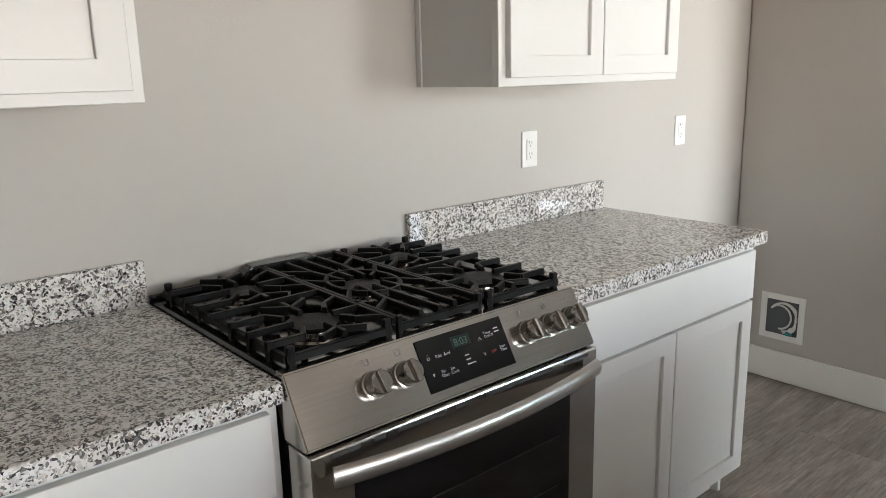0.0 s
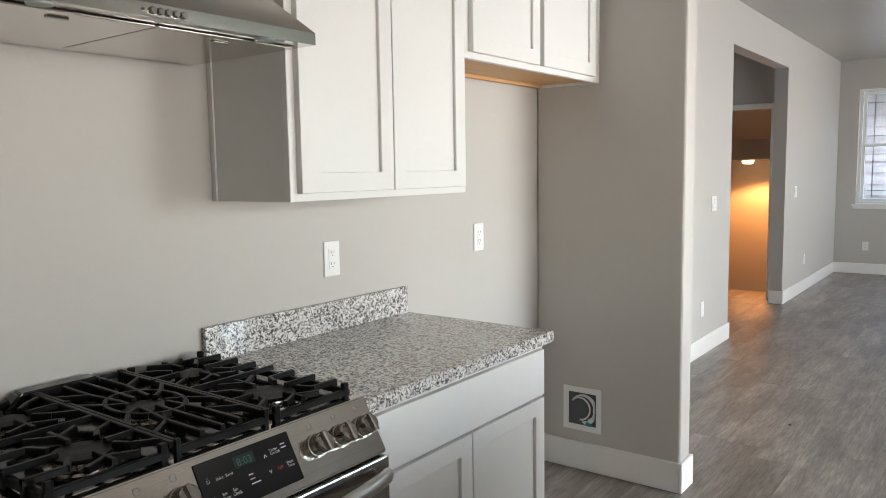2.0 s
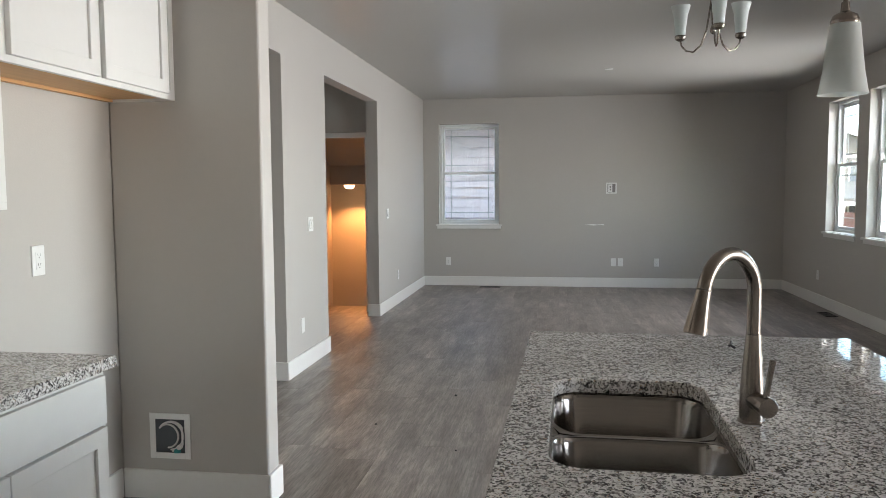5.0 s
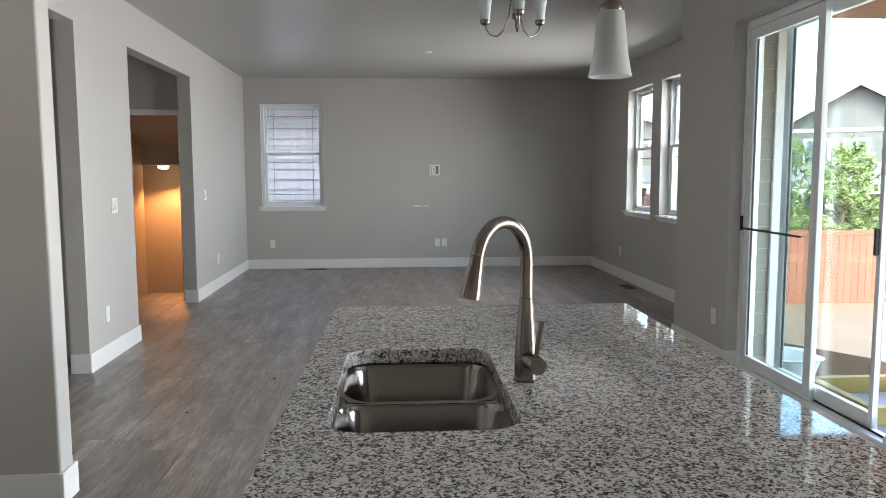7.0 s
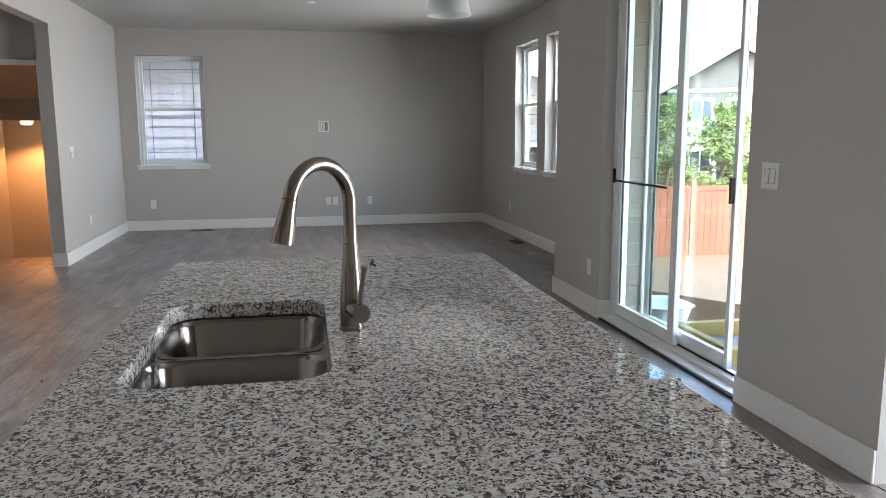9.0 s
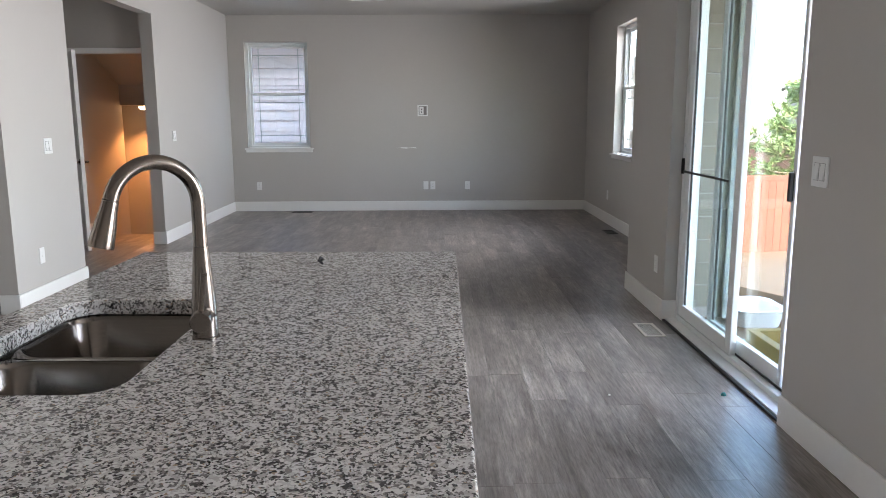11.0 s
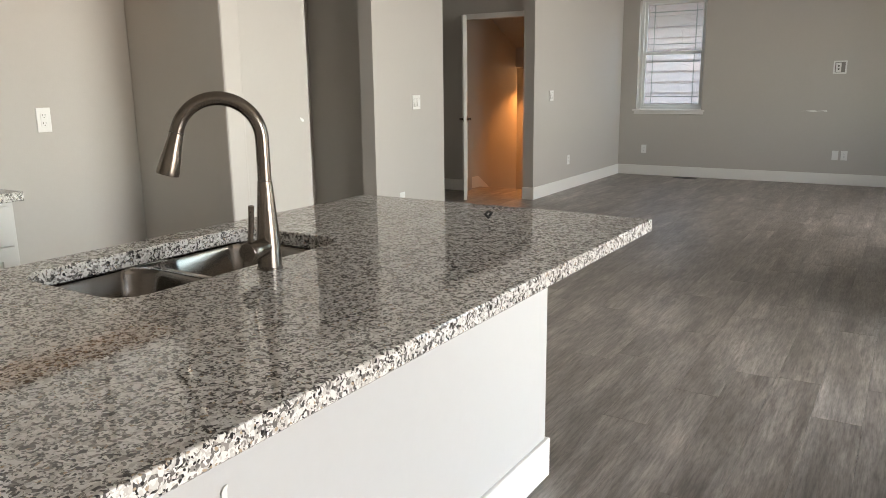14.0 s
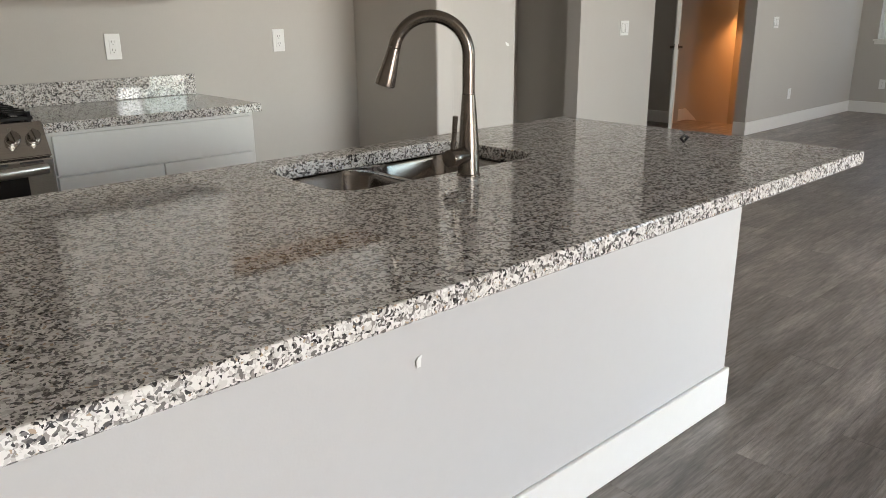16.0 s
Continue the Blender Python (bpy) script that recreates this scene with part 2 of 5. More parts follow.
FLOOR = plank_floor("vinyl_plank", True)
FLOOR_REST = plank_floor("vinyl_plank_joined", False)
SUBFLOOR = plain("subfloor", (0.05, 0.048, 0.045), 0.9)
GLASS = glass_pane("window_glass", (0.70, 0.745, 0.73))
DOOR_GLASS = glass_pane("door_glass", (0.78, 0.835, 0.82))
VINYL = plain("white_vinyl_frame", (0.78, 0.80, 0.79), 0.35, vary=0.01)
TUBE_DARK = plain("dark_box_back", (0.07, 0.08, 0.09), 0.5)
# white glazing bars, their backlit shade put into the colour as grey
BACKLIT_BARS = plain("backlit_glazing_bar", (0.42, 0.43, 0.44), 0.4, vary=0.02)
RUBBER = plain("dark_gasket", (0.02, 0.02, 0.022), 0.5)
JOINT = plain("nickel_joint", (0.12, 0.11, 0.10), 0.4, 0.8)
BRONZE = plain("dark_bronze", (0.03, 0.027, 0.024), 0.4, 0.6)
DOORPAINT = plain("door_paint", (0.80, 0.78, 0.74), 0.4, vary=0.015, relief=0.04)
CARPET_STAIR = plain("stair_wood", (0.28, 0.2, 0.13), 0.6, vary=0.2)
TUBE = plain("white_tube", (0.70, 0.70, 0.68), 0.35)
TEAL = plain("teal_plastic", (0.02, 0.28, 0.27), 0.4)
BULB = glow("warm_bulb", (1.0, 0.62, 0.30), 1.3)
DIRT = plain("yard_dirt", (0.20, 0.128, 0.072), 0.95, grain=9, vary=0.28, relief=1.0, relief_scale=14)
CONCRETE = plain("patio_concrete", (0.26, 0.255, 0.24), 0.85, grain=60, vary=0.1, relief=0.3)
FENCE = boards_wood("fence_stain", (0.23, 0.082, 0.047))
SIDING_TAN = boards_wood("siding_tan", (0.30, 0.28, 0.22), 0.06, (0.1, 0.1, 1), 0.6)
SIDING_PINK = boards_wood("siding_pale", (0.86, 0.75, 0.76), 0.04, (0.1, 0.1, 1), 0.6)
SIDING_GREY = boards_wood("siding_grey", (0.11, 0.105, 0.095), 0.08, (0.1, 0.1, 1), 0.7)
SIDING_TAUPE = boards_wood("siding_taupe", (0.14, 0.12, 0.10), 0.08, (0.1, 0.1, 1), 0.7)
SOFFIT = boards_wood("patio_soffit_wood", (0.34, 0.19, 0.10), 0.1, (0.05, 1, 1), 0.7)
SHINGLE = plain("roof_shingle", (0.17, 0.16, 0.15), 0.9, grain=18, vary=0.22, relief=0.6, relief_scale=20)
LEAF = plain("pine_foliage", (0.20, 0.26, 0.08), 0.6, grain=5, vary=0.45)
BARK = plain("bark", (0.22, 0.15, 0.10), 0.9, grain=40, vary=0.3, relief=0.8)
YELLOW = boards_wood("yellow_timber", (0.40, 0.27, 0.075), 0.15, (0.08, 1, 1), 0.7)
FARGLASS = plain("far_window_glass", (0.08, 0.10, 0.13), 0.1)

# ---- builders ----


def box(bm, x0, x1, y0, y1, z0, z1, bevel=0.0, seg=2, m=None):
    """A box, with rounded edges when bevel is given, added to bm; m moves it."""
    mat = Matrix.Translation(((x0 + x1) / 2, (y0 + y1) / 2, (z0 + z1) / 2)) @ Matrix.Diagonal((abs(x1 - x0), abs(y1 - y0), abs(z1 - z0), 1))
    tmp = bmesh.new()
    bmesh.ops.create_cube(tmp, size=1, matrix=mat)
    if bevel:
        bmesh.ops.bevel(tmp, geom=tmp.edges[:], offset=bevel, segments=seg, affect="EDGES", profile=0.5)
    return merge(bm, tmp, m)


def merge(bm, tmp, m=None):
    if m is not None:
        bmesh.ops.transform(tmp, matrix=m, verts=tmp.verts)
    index = {v: bm.verts.new(v.co) for v in tmp.verts}
    for f in tmp.faces:
        nf = bm.faces.new([index[v] for v in f.verts])
        nf.smooth = f.smooth
    tmp.free()
    return bm


def boxes(*rows, bevel=0.0, seg=2):
    bm = bmesh.new()
    for r in rows:
        box(bm, *r, bevel=bevel, seg=seg)
    return bm


def lathe(bm, profile, centre=(0, 0, 0), n=24, m=None, closed=True):
    """A turned solid: profile rows of (radius, height) about z, capped at both ends."""
    tmp = bmesh.new()
    rings = []
    for r, z in profile:
        rings.append([tmp.verts.new((r * math.cos(2 * math.pi * k / n), r * math.sin(2 * math.pi * k / n), z)) for k in range(n)])
    for a, c in zip(rings, rings[1:]):
        for k in range(n):
            f = tmp.faces.new((a[k], a[(k + 1) % n], c[(k + 1) % n], c[k]))
            f.smooth = True
    if closed:
        tmp.faces.new(rings[0][::-1])
        tmp.faces.new(rings[-1])
    t = Matrix.Translation(centre)
    return merge(bm, tmp, t if m is None else t @ m)


def tube(bm, pts, radii, n=14):
    """A round bar along pts; radii is one number or one for each point."""
    pts = [Vector(p) for p in pts]
    if not isinstance(radii, (list, tuple)):
        radii = [radii] * len(pts)
    side = None
    rings = []
    for k, p in enumerate(pts):
        d = (pts[min(k + 1, len(pts) - 1)] - pts[max(k - 1, 0)]).normalized()
        if side is None:
            side = d.orthogonal().normalized()
        side = (side - d * side.dot(d)).normalized()
        up = d.cross(side)
        rings.append([bm.verts.new(p + radii[k] * (math.cos(2 * math.pi * q / n) * side + math.sin(2 * math.pi * q / n) * up)) for q in range(n)])
    for a, c in zip(rings, rings[1:]):
        for q in range(n):
            f = bm.faces.new((a[q], a[(q + 1) % n], c[(q + 1) % n], c[q]))
            f.smooth = True
    bm.faces.new(rings[0][::-1])
    bm.faces.new(rings[-1])
    return bm


def prism(bm, outline, way):
    """A flat outline (3D points in order) pushed along way."""
    a = [bm.verts.new(p) for p in outline]
    c = [bm.verts.new(Vector(p) + Vector(way)) for p in outline]
    bm.faces.new(a[::-1])
    bm.faces.new(c)
    for k in range(len(a)):
        q = (k + 1) % len(a)
        bm.faces.new((a[k], a[q], c[q], c[k]))
    return bm


def thing(name, at, label, category, group="", kind=""):
    ob = new(name)
    ob.location = at
    ob.empty_display_size = 0.1
    return tagged(ob, label, category, group, kind)


def origin(ob):
    p = Vector((0, 0, 0))
    while ob is not None:
        p += ob.location
        ob = ob.parent
    return p


def part(name, bm, mat, parent=None, label=""):
    """Links a bmesh, built in world metres, as one mesh object under a thing or a part."""
    bmesh.ops.recalc_face_normals(bm, faces=bm.faces)
    me = bpy.data.meshes.new(name)
    if parent is not None:
        bmesh.ops.translate(bm, vec=-origin(parent), verts=bm.verts)
    for e in bm.edges:
        if len(e.link_faces) == 2 and e.calc_face_angle(0) > 0.7:
            e.smooth = False
    bm.to_mesh(me)
    bm.free()
    me.materials.append(mat)
    ob = new(name, me)
    ob.parent = parent
    return tagged(ob, label)


def solo(name, bm, mat, label, category, group="", kind=""):
    return tagged(part(name, bm, mat), label, category, group, kind)


def grid_wall(axis, a, b, lo, hi, z0, z1, holes=()):
    """A wall slab from a to b through its thickness (across axis), lo..hi along, z0..z1 up, with holes (lo, hi, z0, z1)."""
    us = sorted({lo, hi, *[h[0] for h in holes], *[h[1] for h in holes]})
    zs = sorted({z0, z1, *[h[2] for h in holes], *[h[3] for h in holes]})
    us, zs = [u for u in us if lo <= u <= hi], [z for z in zs if z0 <= z <= z1]
    bm, seen = bmesh.new(), {}

    def vert(u, w, z):
        if (u, w, z) not in seen:
            seen[(u, w, z)] = bm.verts.new((u, w, z) if axis == "y" else (w, u, z))
        return seen[(u, w, z)]

    def solid(i, j):
        if not (0 <= i < len(us) - 1 and 0 <= j < len(zs) - 1):
            return False
        u, z = (us[i] + us[i + 1]) / 2, (zs[j] + zs[j + 1]) / 2
        return not any(h[0] < u < h[1] and h[2] < z < h[3] for h in holes)

    for i in range(len(us) - 1):
        for j in range(len(zs) - 1):
            if not solid(i, j):
                continue
            u0, u1, w0, w1 = us[i], us[i + 1], zs[j], zs[j + 1]
            for w in (a, b):
                bm.faces.new((vert(u0, w, w0), vert(u1, w, w0), vert(u1, w, w1), vert(u0, w, w1)))
            for di, dj, e in ((-1, 0, ((u0, w0), (u0, w1))), (1, 0, ((u1, w0), (u1, w1))), (0, -1, ((u0, w0), (u1, w0))), (0, 1, ((u0, w1), (u1, w1)))):
                if not solid(i + di, j + dj):
                    (p, q), (r, s) = e
                    bm.faces.new((vert(p, a, q), vert(r, a, s), vert(r, b, s), vert(p, b, q)))
    return bm

# ---- the large structure ----
NY, SY, LY, WX, EX, JX, CZ = 1.672, -2.815, -3.51, -1.8, 11.44, 6.25, 2.80
OP1, OP2 = (4.80, 5.56, -0.3, 2.44), (6.60, 8.52, -0.3, 2.44)
SLIDE = (3.54, 5.29, -0.3, 2.42)
ADDED_NOOK = (0.65, 2.45, -0.3, 2.15)
WIN_E = (0.53, 1.435, 0.925, 2.43)
WIN_S1, WIN_S2 = (8.87, 9.76, 0.915, 2.44), (7.68, 8.57, 0.915, 2.44)


def structure(name, bm, mat, label, category="wall"):
    return solo(name, bm, mat, label, category, kind="structure")


structure("wall_north", grid_wall("y", NY, NY + 0.13, WX, EX + 0.2, -0.2, CZ, (OP1, OP2)), WALL, "warm grey painted wall behind the range and living room")
structure("wall_south", grid_wall("y", SY - 0.2, SY, 2.60, JX, -0.2, CZ, (SLIDE,)), WALL, "warm grey painted wall with the sliding patio door")
structure("wall_jog", boxes((JX - 0.15, JX, LY - 0.09, SY - 0.2, -0.2, CZ), (JX, JX + 0.12, LY - 0.09, LY, -0.2, CZ)), WALL, "short grey painted return wall of the living room")
structure("wall_living_south", grid_wall("y", LY - 0.2, LY, JX + 0.12, EX, -0.2, CZ, (WIN_S1, WIN_S2)), WALL, "grey painted wall with two tall windows")
structure("wall_east", grid_wall("x", EX, EX + 0.2, LY - 0.2, NY, -0.2, CZ, (WIN_E,)), WALL, "grey painted end wall of the living room with one window")
structure("wall_west", grid_wall("x", WX - 0.15, WX, -5.2, NY + 0.13, -0.2, CZ), WALL, "plain grey painted kitchen end wall")
# made-up nook out of view, there only to hold the kitchen's fill light
structure("wall_added_nook_east", grid_wall("x", 2.60, 2.75, -5.2, SY - 0.2, -0.2, CZ), WALL, "plain grey wall of an added, unseen nook")
structure("wall_added_nook_south", grid_wall("y", -5.2, -5.0, WX, 2.60, -0.2, CZ, (ADDED_NOOK,)), WALL, "plain grey wall of an added, unseen nook, open for the fill lamp")
structure("floor_added_nook", boxes((WX, 2.60, -5.0, SY - 0.01, -0.2, -0.001)), FLOOR_REST, "grey-brown vinyl floor of the added, unseen nook", "floor")
# unseen mass added over the rooms to keep sun off the neighbour's wall
structure("upper_storey", boxes((WX - 0.15, EX + 0.2, LY - 0.2, 9.0, CZ + 0.21, CZ + 2.9)), SIDING_TAN, "unseen tan block added overhead to shade the neighbouring house", "building")
structure("wall_stub", boxes((3.382, 3.507, 0.947, NY, -0.01, CZ), bevel=0.012, seg=3), WALL, "grey painted stub wall beside the refrigerator space")
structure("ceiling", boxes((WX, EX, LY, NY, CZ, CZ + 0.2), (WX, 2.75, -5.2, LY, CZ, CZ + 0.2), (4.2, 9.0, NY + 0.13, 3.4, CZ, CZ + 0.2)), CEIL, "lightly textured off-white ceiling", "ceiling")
structure("subfloor", boxes((WX, EX, SY, NY, -0.2, -0.007), (JX, EX, LY, SY, -0.2, -0.007), (4.2, 9.25, NY, 3.4, -0.2, -0.007)), SUBFLOOR, "dark subfloor under the planks", "floor")
# hall and pantry beyond the two openings
structure("wall_pantry_back", grid_wall("y", 2.62, 2.74, 4.2, 5.9, -0.2, CZ), WALL, "grey painted pantry back wall in shade")
structure("wall_pantry_west", grid_wall("x", 4.08, 4.2, NY + 0.13, 2.74, -0.2, CZ), WALL, "grey painted pantry side wall in shade")
structure("wall_pantry_east", grid_wall("x", 5.9, 6.02, NY + 0.13, 3.4, -0.2, CZ), WALL, "grey painted partition between pantry and hall")
structure("wall_hall_back", grid_wall("y", 3.4, 3.52, 5.9, 9.0, -0.2, CZ), WALL, "grey painted hall back wall in shade")
DOORWAY = (1.90, 2.72, -0.3, 2.06)
structure("wall_hall_east", grid_wall("x", 8.83, 8.95, NY + 0.13, 3.4, -0.2, CZ, (DOORWAY,)), WALL, "grey painted hall wall with the basement doorway")
# basement stairwell
structure("wall_stair_north", grid_wall("y", 2.79, 2.91, 8.95, 10.35, -2.2, 2.8), WALL, "painted stairwell wall lit by a warm lamp")
structure("wall_stair_end", grid_wall("x", 11.05, 11.17, NY + 0.13, 4.0, -2.2, 1.9), WALL, "painted stairwell end wall lit by a warm lamp")
structure("wall_stair_turn", grid_wall("y", 4.0, 4.1, 10.2, 11.17, -2.2, 1.9), WALL, "painted wall where the stairs turn")
bm = prism(bmesh.new(), [(8.95, NY + 0.13, 2.42), (10.3, NY + 0.13, 1.79), (10.3, NY + 0.13, 1.53), (11.17, NY + 0.13, 1.53), (11.17, NY + 0.13, 2.9), (8.95, NY + 0.13, 2.9)], (0, 2.3, 0))
structure("ceiling_stair", bm, CEIL, "sloped ceiling and soffit over the basement stairs", "ceiling")
structure("wall_stair_return", grid_wall("x", 10.23, 10.35, 2.91, 4.1, -2.2, 1.9), WALL, "painted wall beside the stair turn")
structure("floor_basement", boxes((8.6, 11.2, NY, 4.1, -2.3, -2.2)), CARPET_STAIR, "brown basement landing floor", "floor")
structure("wall_stair_head", boxes((9.24, 9.25, NY + 0.13, 2.91, -2.3, -0.2)), WALL, "painted riser wall below the landing")
bm = bmesh.new()
for k in range(8):
    box(bm, 9.25 + 0.26 * k, 9.53 + 0.26 * k, NY + 0.14, 2.79, -0.19 * (k + 1) - 0.03, -0.19 * (k + 1), bevel=0.006)
structure("stairs", bm, CARPET_STAIR, "wooden basement stairs going down", "stairs")
bm = prism(bmesh.new(), [(8.96, 2.79, 0.0), (8.96, 2.79, 0.14), (9.22, 2.79, 0.14), (9.45, 2.79, 0.0), (11.0, 2.79, -1.15), (11.0, 2.79, -1.35), (9.3, 2.79, -0.1)], (0, -0.018, 0))
structure("stair_skirt", bm, TRIM, "white skirt board along the basement stairs", "trim")


def baseboard(name, runs, label):
    """Runs of white skirting: x0, x1, y0, y1 of each piece, 0.14 high with an eased top."""
    bm = bmesh.new()
    for x0, x1, y0, y1 in runs:
        box(bm, x0, x1, y0, y1, 0.001, 0.14, bevel=0.004)
    structure(name, bm, TRIM, label, "baseboard")


T = 0.014
baseboard("baseboard_north", [(2.40, 3.382 - T, NY - T, NY), (3.507 + T, 4.80, NY - T, NY), (5.56, 6.60, NY - T, NY), (8.52, EX - T, NY - T, NY)], "white baseboard along the kitchen and living wall")
baseboard("baseboard_stub", [(3.382 - T, 3.382, 0.947, NY - T), (3.382 - T, 3.507 + T, 0.947 - T, 0.947), (3.507, 3.507 + T, 0.947, NY)], "white baseboard wrapping the stub wall")
baseboard("baseboard_openings", [(4.80, 4.80 + T, NY - T, NY + 0.13), (5.56 - T, 5.56, NY - T, NY + 0.13), (6.60, 6.60 + T, NY - T, NY + 0.13), (8.52 - T, 8.52, NY - T, NY + 0.13)], "white baseboard returns in the hall openings")
baseboard("baseboard_east", [(EX - T, EX, LY + T, NY)], "white baseboard under the living room window")
baseboard("baseboard_living_south", [(JX, EX, LY, LY + T), (JX, JX + T, LY + T, SY)], "white baseboard below the two windows")
baseboard("baseboard_south", [(5.29, JX + T, SY, SY + T), (5.29 - T, 5.29, SY - 0.09, SY + T), (2.60, 3.54, SY, SY + T)], "white baseboard beside the sliding door")
baseboard("baseboard_hall", [(8.83 - T, 8.83, 2.78, 3.4), (4.2, 5.9, 2.62 - T, 2.62), (6.02, 8.83 - T, 3.4 - T, 3.4)], "white baseboard in the shaded hall")
bm = bmesh.new()
box(bm, 8.815, 8.83, 1.84, 1.90, 0, 2.12, bevel=0.003)
box(bm, 8.815, 8.83, 2.72, 2.78, 0, 2.12, bevel=0.003)
box(bm, 8.815, 8.83, 1.90, 2.72, 2.06, 2.12, bevel=0.003)
structure("trim_doorway", bm, TRIM, "white casing round the basement doorway", "trim")

# ---- windows ----


def window_unit(name, axis, plane, out, lo, hi, z0, z1, label, sill=True):
    """A white single-hung window set at the outer side of its opening: frame, two sashes with prairie bars, panes, sill."""
    way = 1 if out > plane else -1
    mid = (lo + hi) / 2
    at = (mid, plane, z0) if axis == "y" else (plane, mid, z0)
    root = thing(name, at, label, "window", kind="structure")

    def slab(bm, a, b, d0, d1, c0, c1, bevel=0.003):
        w0, w1 = sorted((plane + way * d0, plane + way * d1))
        if axis == "y":
            box(bm, a, b, w0, w1, c0, c1, bevel=bevel)
        else:
            box(bm, w0, w1, a, b, c0, c1, bevel=bevel)

    def ring(a, b, c0, c1, w, d0, d1):
        bm = bmesh.new()
        slab(bm, a, a + w, d0, d1, c0, c1)
        slab(bm, b - w, b, d0, d1, c0, c1)
        slab(bm, a + w, b - w, d0, d1, c0, c0 + w)
        slab(bm, a + w, b - w, d0, d1, c1 - w, c1)
        return bm

    part("window_frame", ring(lo, hi, z0, z1, 0.035, 0.10, 0.18), VINYL, root)
    zm = z0 + (z1 - z0) * 0.515
    for nm, c0, c1, d in (("upper_sash", zm - 0.02, z1 - 0.036, 0.145), ("lower_sash", z0 + 0.036, zm + 0.02, 0.112)):
        a, b = lo + 0.036, hi - 0.036
        sash = part(nm, ring(a, b, c0, c1, 0.036, d, d + 0.028), VINYL, root)
        bm = bmesh.new()
        slab(bm, a + 0.034, b - 0.034, d + 0.012, d + 0.016, c0 + 0.034, c1 - 0.034, bevel=0)
        pane = part("pane", bm, GLASS, sash, "clear window glass")
        pane.visible_shadow = False
        bm = bmesh.new()
        for u in (a + 0.13, b - 0.13):
            slab(bm, u - 0.006, u + 0.006, d + 0.018, d + 0.024, c0 + 0.03, c1 - 0.03, bevel=0)
        for w in (c0 + 0.14, c1 - 0.14):
            slab(bm, a + 0.03, b - 0.03, d + 0.0185, d + 0.0235, w - 0.006, w + 0.006, bevel=0)
        part("muntin", bm, BACKLIT_BARS, sash)
    bm = bmesh.new()
    slab(bm, mid - 0.03, mid + 0.03, 0.10, 0.125, zm + 0.021, zm + 0.035)
    part("sash_lock", bm, VINYL, root)
    bm = bmesh.new()
    slab(bm, lo - 0.045, hi + 0.045, -0.035, 0.0, z0 - 0.022, z0)
    slab(bm, lo, hi, 0.0, 0.10, z0 - 0.002, z0 + 0.006, bevel=0.001)
    slab(bm, lo - 0.03, hi + 0.03, -0.015, 0.0, z0 - 0.062, z0 - 0.022)
    part("window_sill", bm, TRIM, root)
    return root


window_unit("window_1", "x", EX, EX + 0.2, *WIN_E, "white single-hung window with prairie bars and a sill")
window_unit("window_2", "y", LY, LY - 0.2, *WIN_S1, "tall white single-hung window with prairie bars, bright outside")
window_unit("window_3", "y", LY, LY - 0.2, *WIN_S2, "tall white single-hung window with prairie bars beside its twin")

# sliding patio door, its moving panel pushed part way open
slider = thing("sliding_door", (4.415, SY - 0.13, 0), "white vinyl sliding patio door standing partly open", "door", kind="structure")
FY0, FY1 = SY - 0.19, SY - 0.085
bm = boxes((3.54, 3.585, FY0, FY1, 0, 2.42), (5.245, 5.29, FY0, FY1, 0, 2.42), (3.585, 5.245, FY0, FY1, 2.365, 2.42), (3.585, 5.245, FY0, FY1, 0, 0.05), bevel=0.004)
part("door_frame", bm, VINYL, slider)
part("sill", boxes((3.54, 5.29, FY1, SY - 0.012, 0.0, 0.022), bevel=0.002), VINYL, slider)
part("track", boxes((3.585, 5.245, SY - 0.135, SY - 0.128, 0.05, 0.062), (3.54, 5.29, SY - 0.012, SY + 0.004, 0.0, 0.014), bevel=0.002), BRONZE, slider, "dark metal threshold track")


def slide_panel(name, x0, x1, y0, y1, w0, w1, label):
    bm = boxes((x0, x0 + w0, y0, y1, 0.055, 2.36), (x1 - w1, x1, y0, y1, 0.055, 2.36), (x0 + w0, x1 - w1, y0, y1, 0.055, 0.135), (x0 + w0, x1 - w1, y0, y1, 2.29, 2.36), bevel=0.004)
    p = part(name, bm, VINYL, slider, label)
    ym = (y0 + y1) / 2
    pane = part("pane", boxes((x0 + w0, x1 - w1, ym - 0.003, ym + 0.003, 0.135, 2.29)), DOOR_GLASS, p, "faintly green door glass")
    pane.visible_shadow = False
    part("gasket", boxes((x0 + w0 - 0.001, x0 + w0 + 0.004, ym - 0.006, ym + 0.006, 0.135, 2.29), (x1 - w1 - 0.004, x1 - w1 + 0.001, ym - 0.006, ym + 0.006, 0.135, 2.29)), RUBBER, p)
    return p


slide_panel("fixed_panel", 4.36, 5.245, SY - 0.125, SY - 0.09, 0.075, 0.075, "fixed glazed panel")
mover = slide_panel("sliding_panel", 3.86, 4.875, SY - 0.18, SY - 0.145, 0.034, 0.06, "sliding glazed panel")
bm = boxes((3.868, 3.886, SY - 0.145, SY - 0.118, 0.97, 1.11), bevel=0.008, seg=3)
part("door_handle", bm, BRONZE, mover, "dark pull handle")
bm = boxes((4.50, 5.26, SY - 0.090, SY - 0.076, 1.008, 1.022), bevel=0.003)
box(bm, 5.246, 5.258, SY - 0.085, SY - 0.065, 1.0, 1.10, bevel=0.003)
part("security_bar", bm, BRONZE, slider, "dark metal security bar across the fixed panel")

